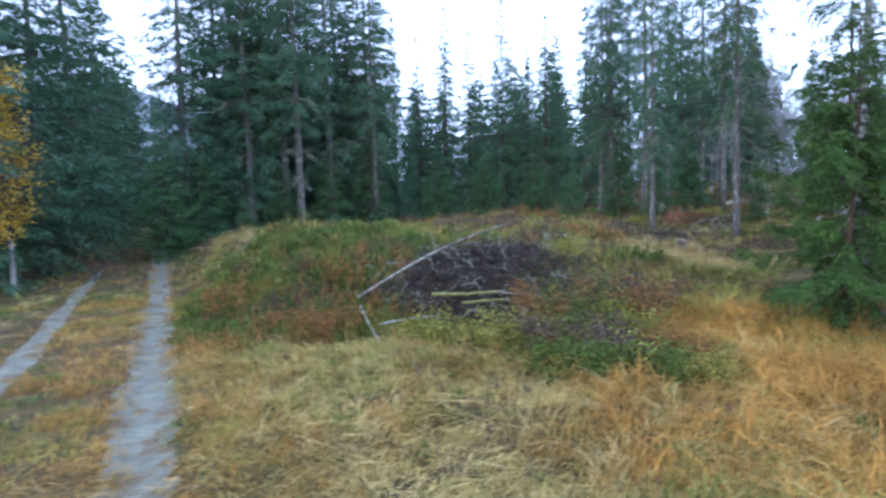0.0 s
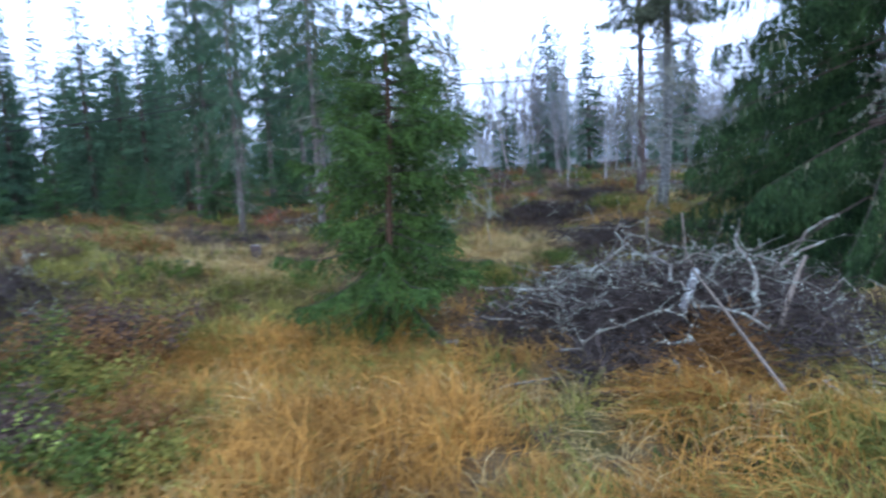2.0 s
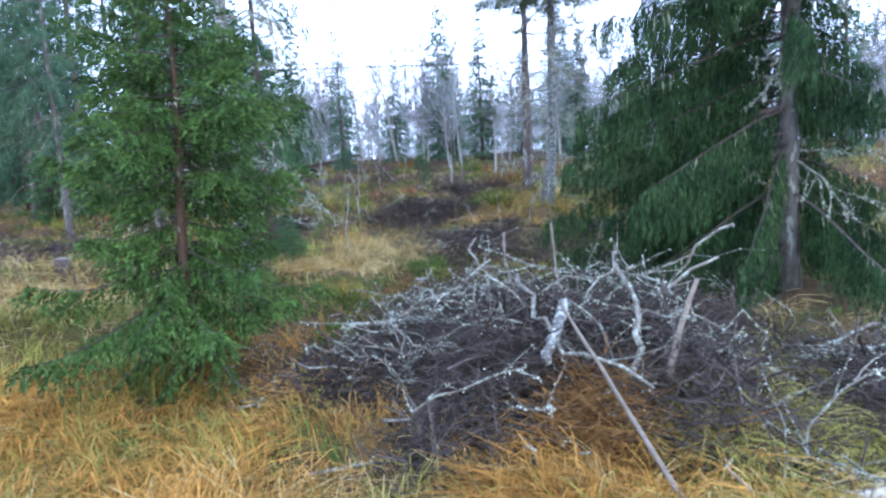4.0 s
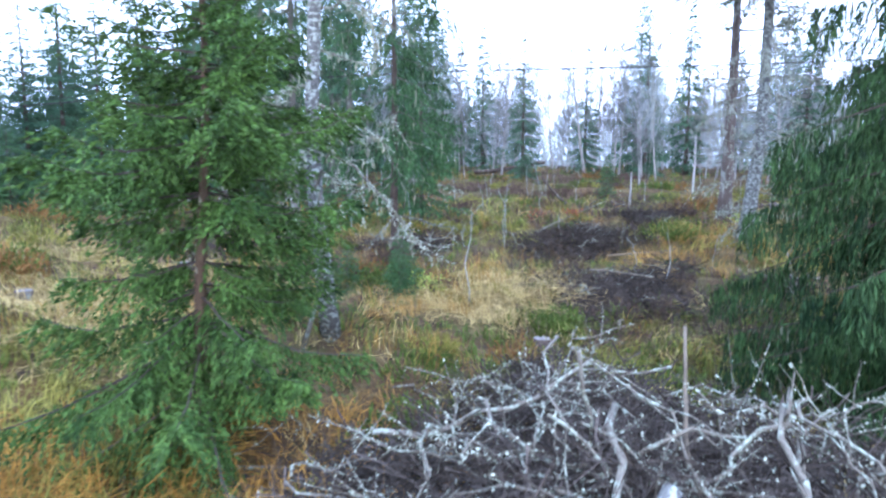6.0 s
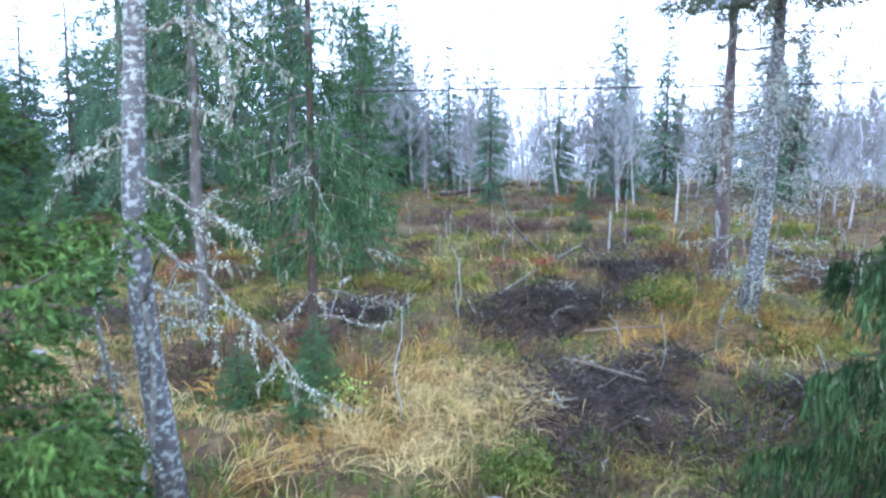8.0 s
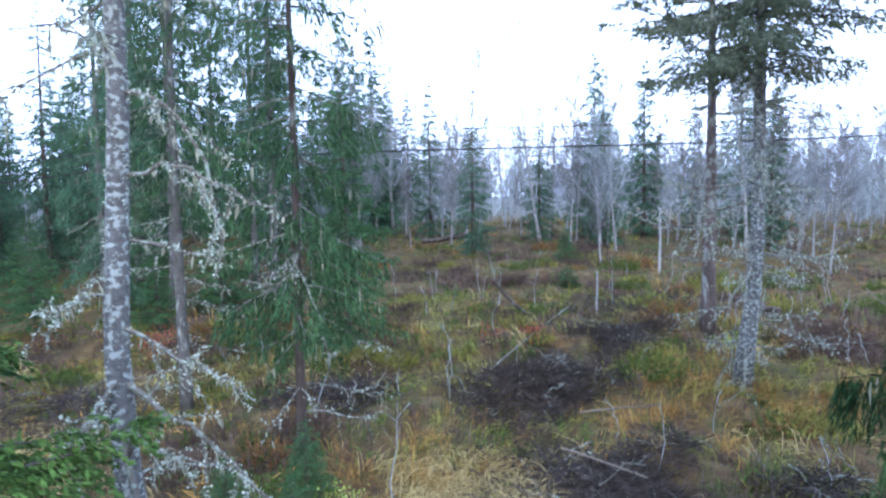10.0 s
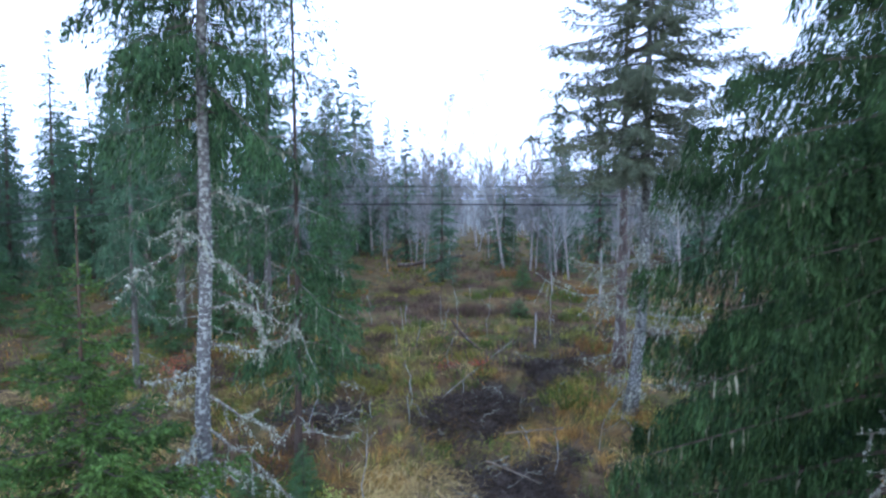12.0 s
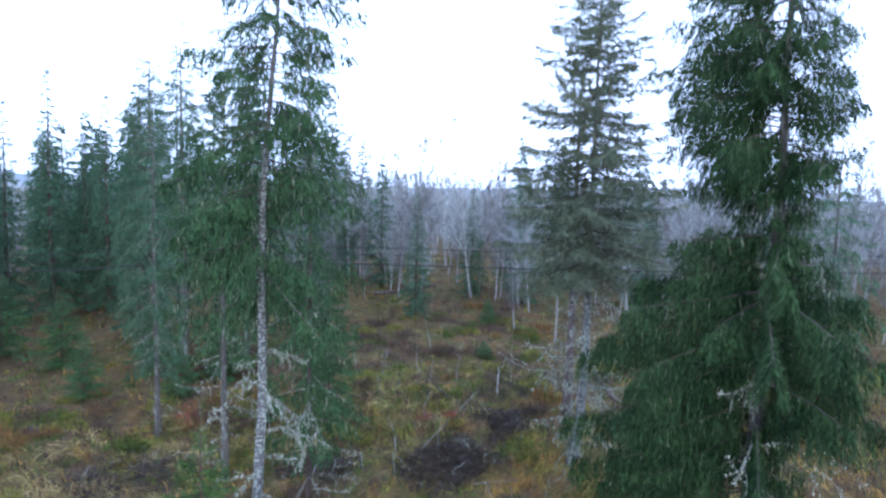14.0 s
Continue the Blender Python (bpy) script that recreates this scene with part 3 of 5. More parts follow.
conifer(11.2, 18.6, 6.0, 1.25, "slender half-grown spruce at the edge of the clearing", 0.8, 0.055, 0.35, 0.3, 0.15, 0.26, 5, 0.28, 0.09, 0.028, 0.045, NEEDLE, BARK_DARK, bend=0.03)
# the sparse tall spruce with a crooked pale foot
sparse = conifer(16.96, 13.21, 14.6, 2.5, "sparse tall spruce with crooked lichened grey foot", 5.7, 0.14, 0.40, 0.30, 0.22, 0.28, 7, 0.40, 0.10, 0.021, 0.026,
        NEEDLE_DRY, BARK, dead=64, dead_to=7.6, dead_len=1.35, lichen=0.7, beard_crown=5, dead_forks=11, crust=90, stem=((0, 0.5, 1.0, 1.8, 3, 7, 14.6), (-0.22, -0.2, -0.12, -0.03, 0.0, -0.03, -0.08), (0.10, 0.09, 0.05, 0.01, 0, 0.0, 0.0)), shape_pow=0.55, single_limbs=True, uneven=0.5, away=40)
for z, a, length in ((2.9, 150, 2.7), (3.7, 165, 1.9), (3.3, 120, 1.6), (2.4, -20, 1.7)):
    stout, moss, beard = Shape(), Shape(), Shape()
    dead_limb(stout, moss, beard, np.array([0.0, 0.0, z]), unit(np.array([math.cos(radians(a)), math.sin(radians(a)), -0.12])), length, 0.22, 0.42, 0.024, 1.3, 8)
    part("dead_limb", stout, TWIG_GREY, sparse)
    part("lichen", moss, LICHEN, sparse, "pale grey-green lichen tufts")["kind"] = "stuff"
    part("beard_lichen", beard, BEARD, sparse, "drooping beard lichen")["kind"] = "stuff"
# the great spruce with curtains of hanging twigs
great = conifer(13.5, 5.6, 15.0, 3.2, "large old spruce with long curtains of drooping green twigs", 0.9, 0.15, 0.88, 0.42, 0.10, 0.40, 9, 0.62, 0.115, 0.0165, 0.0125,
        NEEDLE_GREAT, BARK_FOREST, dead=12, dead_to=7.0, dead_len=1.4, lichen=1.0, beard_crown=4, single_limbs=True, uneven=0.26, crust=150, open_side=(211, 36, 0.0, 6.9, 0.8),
        stem=((0, 4, 7, 9, 10.5, 15), (-0.02, -0.05, 0.0, 0.05, 0.0, 0.0), (0.03, 0.08, 0.0, -0.07, 0, 0)),
        profile=lambda z: float(np.interp(z, (0, 1.5, 3.0, 4.6, 5.2, 5.9, 7.2, 7.9, 8.4, 9.2, 9.7, 10.6, 11.8, 12.8, 15.0), (2.6, 3.4, 3.4, 2.9, 2.2, 2.6, 2.6, 2.0, 1.0, 0.9, 1.7, 1.9, 1.5, 1.1, 0.12))), skew=((-62, 0.62),), away=0)
for knots, r in ((((13.4, 5.5, 6.3), (12.9, 5.2, 6.5), (12.4, 5.0, 6.3)), 0.018), (((13.4, 5.6, 5.2), (13.0, 5.7, 5.0), (12.6, 6.0, 4.4)), 0.018), (((13.4, 5.5, 4.6), (13.2, 5.0, 4.5), (13.2, 4.6, 3.8)), 0.020),
                 (((13.4, 5.6, 3.4), (12.9, 5.6, 3.5), (12.3, 5.7, 3.0)), 0.018), (((13.4, 5.5, 2.2), (13.0, 5.0, 2.0), (12.8, 4.6, 1.4)), 0.018), (((13.4, 5.6, 1.6), (13.0, 5.8, 1.9), (12.5, 5.9, 2.2)), 0.022)):
    hung_limb(great, knots, r, 1.3, 6)


def pine(x, y, height, label, clumps=16, seed_turn=0.0):
    tree = thing("pine_tree", x, y, float(land(x, y)) - 0.05, label, "tree", turn=seed_turn)
    line = trunk_line(height, 0.03)
    part("trunk", trunk_mesh(line, 0.16), BARK_PINE, tree, smooth=True)
    crown, wood = Shape(), Shape()
    for k in range(clumps):
        z = height * (0.40 + 0.60 * (k / clumps) ** 0.9)
        a, ln = rng.uniform(0, 6.28), rng.uniform(1.0, 2.4) * (1.15 - 0.6 * (z / height))
        c = np.array([np.interp(z, line[:, 2], line[:, 0]), np.interp(z, line[:, 2], line[:, 1]), z])
        limb = spine(*c, unit(np.array([math.cos(a), math.sin(a), 0.15])), ln, 0.12, 0.25, 6, 0.12)
        tube(wood, limb, np.linspace(0.04, 0.008, 6), 4)
        for u in rng.uniform(0.4, 1.0, 7):
            p, d = along(limb, np.array([u]))
            t = spine(*p[0], unit(d[0] + rng.normal(size=3) * 0.7), ln * 0.35, 0.05, 0.3, 4, 0.1)
            tube(wood, t, np.linspace(0.012, 0.004, 4), 3)
            n = 60
            at, w = along(t, rng.uniform(0.35, 1, n))
            leaflets(crown, at, w + rng.normal(size=(n, 3)) * 0.9, rng.uniform(0.08, 0.15, n), 0.022)
    for k in range(46):
        z, a = rng.uniform(1.6, height * 0.62), rng.uniform(0, 6.28)
        c = np.array([np.interp(z, line[:, 2], line[:, 0]), np.interp(z, line[:, 2], line[:, 1]), z])
        limb = spine(*c, unit(np.array([math.cos(a), math.sin(a), -0.1])), rng.uniform(0.6, 1.6), 0.1, 0.2, 5, 0.12)
        tube(wood, limb, np.linspace(0.017, 0.004, 5), 3)
        for u in rng.uniform(0.3, 0.95, 7):
            p, d = along(limb, np.array([u]))
            tube(wood, spine(*p[0], unit(d[0] + rng.normal(size=3) * 0.6), rng.uniform(0.2, 0.5), 0.1, 0.1, 4, 0.15), np.linspace(0.007, 0.002, 4), 3)
    part("crown", crown, NEEDLE_DRY, tree)
    part("branchwork", wood, TWIG_GREY, tree)["kind"] = "stuff"
    return tree


pine(18.85, 15.95, 12.5, "tall pine with reddish-grey trunk and flat needle clumps", 28)

# forest edge: a few kinds of grown spruce, set out singly
full = conifer(-10.2, 30.6, 13.8, 2.3, "tall dense dark spruce at the forest edge", 1.0, 0.18, 0.5, 0.4, 0.1, 0.42, 6, 0.46, 0.19, 0.036, 0.056, NEEDLE_DARK, BARK_FOREST, group="forest edge spruces", dead=8, dead_to=2.5, dead_len=1.4, lichen=0.2, shape_pow=0.7)
bare_foot = conifer(-4.4, 33.0, 14.5, 1.9, "tall spruce with long bare grey trunk", 5.0, 0.17, 0.5, 0.4, 0.1, 0.48, 5, 0.44, 0.18, 0.034, 0.064, NEEDLE_DARK, BARK_FOREST, group="forest edge spruces", dead=18, dead_to=6, dead_len=1.2, lichen=0.4, shape_pow=0.55)
ragged = conifer(7.6, 31.0, 13.2, 1.9, "ragged tall spruce with gaps in its crown", 3.2, 0.15, 0.55, 0.45, 0.1, 0.52, 5, 0.42, 0.18, 0.034, 0.066, NEEDLE_DARK, BARK_FOREST, group="forest edge spruces", dead=16, dead_to=4.5, dead_len=1.3, lichen=0.5, beard_crown=4, shape_pow=0.55)
narrow = conifer(0.0, 47.0, 12.5, 1.5, "narrow pointed spruce further in the forest", 0.7, 0.13, 0.45, 0.4, 0.1, 0.40, 6, 0.36, 0.18, 0.040, 0.06, NEEDLE_DARK, BARK_DARK, group="pointed spruces", shape_pow=0.78)
small = conifer(-12.0, 24.0, 5.0, 1.5, "bushy young spruce at the forest edge", 0.2, 0.06, 0.3, 0.3, 0.15, 0.30, 6, 0.32, 0.14, 0.030, 0.046, NEEDLE, BARK_DARK, group="young spruces")

far_full = conifer(-20.0, 36.0, 13.8, 2.3, "dense dark spruce deeper in the forest", 1.0, 0.18, 0.5, 0.4, 0.1, 0.62, 6, 0.55, 0.34, 0.11, 0.13, NEEDLE_DARK, BARK_FOREST, group="inner forest spruces", shape_pow=0.7)
far_ragged = conifer(-24.0, 40.0, 13.2, 1.9, "ragged spruce deeper in the forest", 3.2, 0.15, 0.55, 0.45, 0.1, 0.66, 5, 0.5, 0.34, 0.10, 0.13, NEEDLE_DARK, BARK_FOREST, group="inner forest spruces", shape_pow=0.55)
far_narrow = conifer(-28.0, 44.0, 12.5, 1.5, "narrow pointed spruce deeper in the forest", 0.7, 0.13, 0.45, 0.4, 0.1, 0.55, 6, 0.42, 0.28, 0.09, 0.12, NEEDLE_DARK, BARK_DARK, group="inner forest spruces", shape_pow=0.78)



def at_bearing(deg, d):
    """A place seen from the start of the walk: degrees to the right of north, metres ahead."""
    return -1.64 + d * math.sin(radians(deg)), -1.83 + d * math.cos(radians(deg))


# (kind, bearing, distance, size, turn, spread)
EDGE = [
    (full, -33.5, 25, 1.1, 40, 1.2), (full, -36.0, 22, 1.0, 110, 1.2), (full, -30.5, 27, 1.1, 200, 1.15), (full, -28.0, 30, 1.1, 300, 1.1), (full, -38.5, 27, 1.1, 80, 1.2), (full, -26.0, 35, 1.0, 30, 1.0),
    (full, -20.0, 33, 1.2, 75, 1.1), (full, -17.5, 35, 1.22, 160, 1.1), (bare_foot, -15.1, 33, 1.15, 60, 1.05), (bare_foot, -12.2, 33.5, 1.15, 190, 1.05), (full, -13.6, 36, 1.2, 230, 1.1), (bare_foot, -11.0, 32.5, 1.12, 130, 1.0), (ragged, -8.2, 35, 1.15, 20, 1.1), (full, -6.6, 37, 1.0, 100, 0.95),
    (full, -15.8, 38, 1.3, 300, 1.15), (full, -12.8, 38.5, 1.3, 20, 1.1), (full, -10.0, 38, 1.3, 140, 1.1), (full, -7.6, 39, 1.3, 260, 1.1), (ragged, -5.2, 36, 1.2, 200, 1.15), (full, -4.2, 41, 1.05, 50, 1.0),
    (narrow, -2.6, 44, 1.08, 90, 1.0), (narrow, -0.6, 46, 1.02, 130, 1.0), (narrow, 1.8, 45, 1.14, 250, 1.0), (narrow, 3.9, 46, 1.02, 310, 1.0), (narrow, 6.8, 45, 1.14, 15, 1.0), (narrow, 8.8, 46, 0.9, 215, 1.0), (narrow, 10.5, 45, 1.03, 15, 1.0), (narrow, 12.2, 44, 0.7, 115, 1.1),
    (ragged, 15.0, 33.5, 1.0, 140, 0.85), (bare_foot, 15.9, 33, 0.95, 260, 0.85), (narrow, 13.9, 38, 0.95, 330, 1.1), (bare_foot, 18.6, 31.5, 1.0, 80, 0.95), (ragged, 17.4, 35, 1.05, 330, 0.8), (ragged, 20.5, 33, 1.0, 10, 0.8), (ragged, 23.0, 32, 1.0, 60, 0.8), (bare_foot, 24.6, 31, 0.95, 160, 0.9), (narrow, 21.5, 40, 1.05, 45, 1.1), (narrow, 26.5, 38, 0.8, 170, 1.0),
    (small, -21.5, 28, 0.42, 30, 1.0), (small, -15.6, 27, 0.36, 250, 1.0), (small, -19.0, 31, 0.9, 80, 1.1), (small, -12.5, 32.5, 0.7, 10, 1.2), (small, -8.5, 33, 0.75, 150, 1.2), (small, -5.0, 35, 0.9, 280, 1.1), (small, 1.0, 36, 0.8, 210, 1.2), (small, 5.0, 37, 0.8, 35, 1.2), (small, 9.5, 34, 0.7, 35, 1.2), (small, 12.5, 29, 0.5, 35, 1.2), (small, 16.5, 32, 0.7, 85, 1.2), (small, 19.5, 28, 0.45, 135, 1.2), (small, 22.0, 30, 0.7, 190, 1.2),
]
for kind, deg, d, size, turn, wide in EDGE:
    set_back(kind, *at_bearing(deg, d), size, turn, wide)

# single trees over the slope and beyond: (kind, x, y, size, turn, spread)
SLOPE = [
    (ragged, 6.6, 21.8, 0.88, 15, 0.7), (ragged, 24.5, 10.5, 0.8, 15, 0.9), (far_narrow, 30.0, 15.5, 0.8, 100, 1.1), (far_narrow, 34.5, 12.0, 0.9, 10, 1.1),
    (narrow, 20.4, 29.8, 0.53, 30, 1.25), (narrow, 28.0, 30.5, 0.70, 80, 1.3), (far_narrow, 30.2, 34.0, 0.82, 150, 1.25), (narrow, 26.0, 33.0, 0.55, 210, 1.3), (far_narrow, 33.5, 33.5, 0.80, 280, 1.2), (far_narrow, 22.5, 38.5, 0.70, 330, 1.2),
    (far_narrow, 34.0, 27.0, 0.6, 130, 1.3), (far_narrow, 31.5, 24.0, 0.55, 190, 1.3), (far_narrow, 37.0, 30.0, 0.85, 260, 1.3), (far_narrow, 18.4, 42.0, 0.6, 20, 1.2), (far_narrow, 16.0, 39.0, 0.55, 70, 1.2), (far_narrow, 40.0, 36.0, 0.66, 110, 1.3), (far_narrow, 36.0, 40.0, 0.64, 310, 1.3),
    (small, 8.5, 12.3, 0.19, 40, 1.3), (small, 8.9, 13.3, 0.26, 120, 1.2), (small, 8.0, 13.6, 0.2, 220, 1.4), (small, 12.4, 23.5, 0.30, 220, 1.2), (small, 20.2, 23.0, 0.16, 10, 2.2), (small, 9.9, 20.6, 0.35, 35, 1.2), (small, 13.4, 27.5, 0.4, 35, 1.2), (small, 23.5, 27.5, 0.3, 90, 1.3),
]
for kind, x, y, size, turn, wide in SLOPE:
    set_back(kind, x, y, size, turn, wide)

# denser forest behind the edge
woods_rng = np.random.default_rng(5)
for k in range(64):
    x = woods_rng.uniform(-36, 13)
    y = woods_rng.uniform(50, 72) if x > -14 else woods_rng.uniform(30, 60)
    set_back((far_full, far_narrow, far_ragged)[k % 3], x, y, woods_rng.uniform(0.75, 0.98), woods_rng.uniform(0, 360), 1.1)
for k in range(26):
    set_back((far_full, far_narrow, small)[k % 3], *at_bearing(woods_rng.uniform(10, 28), woods_rng.uniform(46, 62)), woods_rng.uniform(0.6, 0.95), woods_rng.uniform(0, 360), 1.2)
for k in range(24):
    set_back((far_full, far_ragged, far_narrow)[k % 3], *at_bearing(woods_rng.uniform(100, 320), woods_rng.uniform(24, 45)), woods_rng.uniform(0.7, 1.0), woods_rng.uniform(0, 360), 1.1)


def birch(height, radius, label, leaves=None, group="", twigs=60, name="birch_tree", x=0.0, y=0.0, spread=0.28, leaf_n=500, mat=None):
    """A thin birch: pale stem, upswept limbs, fine twigs."""
    tree = thing(name, x, y, float(land(x, y)) - 0.05, label, "tree", group)
    line = trunk_line(height, 0.06)
    part("trunk", trunk_mesh(line, radius, 6), BARK_BIRCH, tree, smooth=True)
    fine, leaf = Shape(), Shape()
    for k in range(twigs):
        z = height * rng.uniform(0.14, 0.97)
        a = rng.uniform(0, 6.28)
        c = np.array([np.interp(z, line[:, 2], line[:, 0]), np.interp(z, line[:, 2], line[:, 1]), z])
        ln = height * spread * (1.1 - z / height) * rng.uniform(0.5, 1.2) + 0.2
        limb = spine(*c, unit(np.array([math.cos(a), math.sin(a), rng.uniform(0.8, 2.6)])), ln, 0.1, 0.1, 4, 0.2)
        tube(fine, limb, np.linspace(0.016, 0.008, 4), 3)
        for u in rng.uniform(0.3, 0.95, 6):
            p, d = along(limb, np.array([u]))
            m = 3
            leaflets(fine, p + rng.normal(size=(m, 3)) * 0.02, d + rng.normal(size=(m, 3)) * 0.55, ln * rng.uniform(0.25, 0.65, m), 0.014, 0.5)
        if leaves:
            n = leaf_n // twigs
            at, _ = along(limb, rng.uniform(0.2, 1, n))
            leaflets(leaf, at + rng.normal(size=(n, 3)) * 0.18, rng.normal(size=(n, 3)) + [[0, 0, -0.6]], 0.085, 0.065)
    part("branchwork", fine, mat or TWIG_PALE, tree)["kind"] = "stuff"
    if leaves:
        part("leaves", leaf, leaves, tree, "sparse yellow autumn leaves")
    return tree


kinds = [birch(h, r, "thin leafless grey birch in the sparse wood", group="leafless birches", x=x, y=y, twigs=t, mat=TWIG_RED if t in (46, 40) else None) for h, r, x, y, t in
         ((7.5, 0.055, 26.0, 43.5, 46), (6.2, 0.045, 27.5, 37.0, 40), (8.2, 0.06, 31.8, 38.4, 50), (5.0, 0.04, 22.3, 36.8, 34))]
birch_rng = np.random.default_rng(8)
for k in range(300):
    d, a = birch_rng.uniform(30, 74), radians(birch_rng.uniform(15, 92))
    x, y = 5 + d * math.sin(a), 2 + d * math.cos(a)
    if x < 17 and y > 30 and x < 12:
        continue
    set_back(kinds[k % 4], x, y, birch_rng.uniform(0.6, 1.35), birch_rng.uniform(0, 360), birch_rng.uniform(0.8, 1.2), birch_rng.normal(size=2) * 3.5)
birch(6.2, 0.06, "birch with yellow autumn leaves by the track", YELLOW, x=-13.25, y=16.3, twigs=90, leaf_n=4200, spread=0.32, mat=TWIG)

# bare woods beyond, too far to tell tree from tree; haze is in their twig colour
far = Shape()
far_rng = np.random.default_rng(31)
for k in range(1100):
    d, a = far_rng.uniform(58, 150), radians(far_rng.uniform(-5, 92))
    x, y = 5 + d * math.sin(a), 2 + d * math.cos(a)
    z, h = float(land(x, y)), far_rng.uniform(4, 8.5)
    tube(far, np.array([[x, y, z], [x + 0.1, y, z + h * 0.5], [x, y + 0.1, z + h]]), [0.10, 0.07, 0.02], 3)
    n = 34
    u = far_rng.uniform(0.0, 0.95, n) ** 1.2
    base = np.stack([x + far_rng.normal(size=n) * 0.5, y + far_rng.normal(size=n) * 0.5, z + u * h], 1)
    leaflets(far, base, np.stack([far_rng.normal(size=n) * 0.6, far_rng.normal(size=n) * 0.6, np.full(n, 1.5)], 1), far_rng.uniform(0.8, 2.2, n), 0.12)
single("far_woods", far, TWIG_PALE, "grey bare birch woods in the distance", "woods", "stuff")


# ---- brush piles ----
def brush_pile(x, y, rx, ry, height, label, twigs=600, limbs=18, turn=0.0, limb_len=1.6, limb_r=0.03, mossy=1.0, mat=None, limb_mat=None, lay=0.45, rear=0.3, forks=5):
    """A heap of felled tops: a tangle of fine twigs with single stout limbs on it."""
    z0 = float(land(x, y))
    pile = thing("brush_pile", x, y, z0, label, "brush pile")
    c, s = math.cos(radians(turn)), math.sin(radians(turn))

    def spot(top):
        r, a = math.sqrt(rng.random()), rng.uniform(0, 6.28)
        edge = 0.95 + 1.2 * float(bumps(x + 2 * math.cos(a), y + 2 * math.sin(a), 1.1))
        u, v = rx * edge * r * math.cos(a), ry * edge * r * math.sin(a)
        px, py = u * c - v * s, u * s + v * c
        g = float(land(x + px, y + py)) - z0
        cap = height * max(0.0, 1 - r ** 2.2) * (0.55 + 0.9 * float(bumps(x + px, y + py, 0.8) + 0.5))
        return np.array([px, py, g + cap * (rng.uniform(0.75, 1.05) if top else rng.uniform(0.05, 1.0))])

    fine, moss = Shape(), Shape()
    for k in range(twigs):
        a = rng.uniform(0, 6.28)
        ln = rng.uniform(0.3, 1.1)
        way = unit(np.array([math.cos(a), math.sin(a), rng.normal() * lay]))
        p = spot(False)
        limb = spine(*(p - way * ln / 2), way, ln, 0.08, 0.05, 4, 0.16)
        tube(fine, limb, np.linspace(rng.uniform(0.004, 0.011), 0.002, 4), 3)
        for q in range(3):
            at, d = along(limb, rng.uniform(0.2, 0.9, 1))
            t = spine(*at[0], unit(d[0] + rng.normal(size=3) * 0.6), ln * 0.4, 0.1, 0, 3, 0.15)
            tube(fine, t, [0.004, 0.003, 0.0015], 3)
    part("twig_tangle", fine, mat or TWIG, pile, "tangle of fine dark twigs")["kind"] = "stuff"
    for k in range(limbs):
        wood = Shape()
        a = rng.uniform(0, 6.28)
        ln = limb_len * rng.uniform(0.45, 1.15)
        way = unit(np.array([math.cos(a), math.sin(a), rng.normal() * rear]))
        p = spot(True)
        r = limb_r * rng.uniform(0.5, 1.3)
        limb = spine(*(p - way * ln / 2), way, ln, 0.12, 0.08, 9, 0.5)
        tube(wood, limb, np.linspace(r, r * 0.35, 9), 5)
        for q in range(forks):
            at, d = along(limb, rng.uniform(0.25, 0.95, 1))
            t = spine(*at[0], unit(d[0] * 0.7 + rng.normal(size=3) * 0.6 + [0, 0, 0.15]), ln * rng.uniform(0.15, 0.4), 0.05, 0.05, 4, 0.16)
            tube(wood, t, np.linspace(r * 0.5, r * 0.12, 4), 3)
            n = int(10 * mossy)
            at, _ = along(t, rng.uniform(0, 1, n))
            leaflets(moss, at + rng.normal(size=(n, 3)) * 0.005, rng.normal(size=(n, 3)), rng.uniform(0.012, 0.036, n), rng.uniform(0.010, 0.022, n))
        n = int(ln * 26 * mossy)
        at, _ = along(limb, rng.uniform(0, 1, n))
        leaflets(moss, at + rng.normal(size=(n, 3)) * r * 0.6, rng.normal(size=(n, 3)), rng.uniform(0.012, 0.038, n), rng.uniform(0.010, 0.026, n))
        part("branch", wood, limb_mat or TWIG_GREY, pile, smooth=True)
    if moss.n:
        part("lichen", moss, LICHEN, pile, "pale lichen crust on the limbs")["kind"] = "stuff"
    return pile


brush_pile(8.1, 6.0, 2.5, 2.3, 0.86, "large heap of grey lichened spruce tops and twigs", 4200, 96, 20, 1.7, 0.0145, 0.8, lay=0.5, rear=0.45, forks=6)
brush_pile(6.9, 7.2, 1.2, 0.8, 0.34, "low spread of dark twigs at the edge of the great heap", 900, 10, -20, 1.0, 0.010, 0.8)
brush_pile(7.35, 4.65, 0.75, 0.45, 0.42, "rust-brown dead spruce boughs at the foot of the heap", 700, 6, 30, 0.8, 0.010, 0.2, mat=BRACKEN)
brush_pile(-0.7, 11.1, 2.3, 2.1, 0.6, "heap of dark twigs and poles on the bank", 2800, 56, -15, 1.3, 0.011, 0.8, lay=0.6, rear=0.5)
brush_pile(12.5, 11.9, 1.5, 1.3, 0.24, "low heap of dark heathery twigs", 1700, 22, 30, 1.1, 0.012, 0.3)
brush_pile(13.9, 15.3, 1.6, 1.1, 0.22, "low heap of dark weathered twigs", 1500, 20, 10, 1.3, 0.013, 0.3)
brush_pile(16.4, 16.2, 1.9, 1.2, 0.26, "flat spread of dark slash on the slope", 800, 10, 60, 1.3, 0.013, 0.5)
brush_pile(18.8, 18.6, 2.2, 1.2, 0.24, "flat spread of grey slash further up", 600, 8, 20, 1.3, 0.012, 0.4)
brush_pile(14.6, 10.4, 0.8, 0.6, 0.35, "small heap of dark split branches", 300, 8, 0, 1.0, 0.018, 0.3)
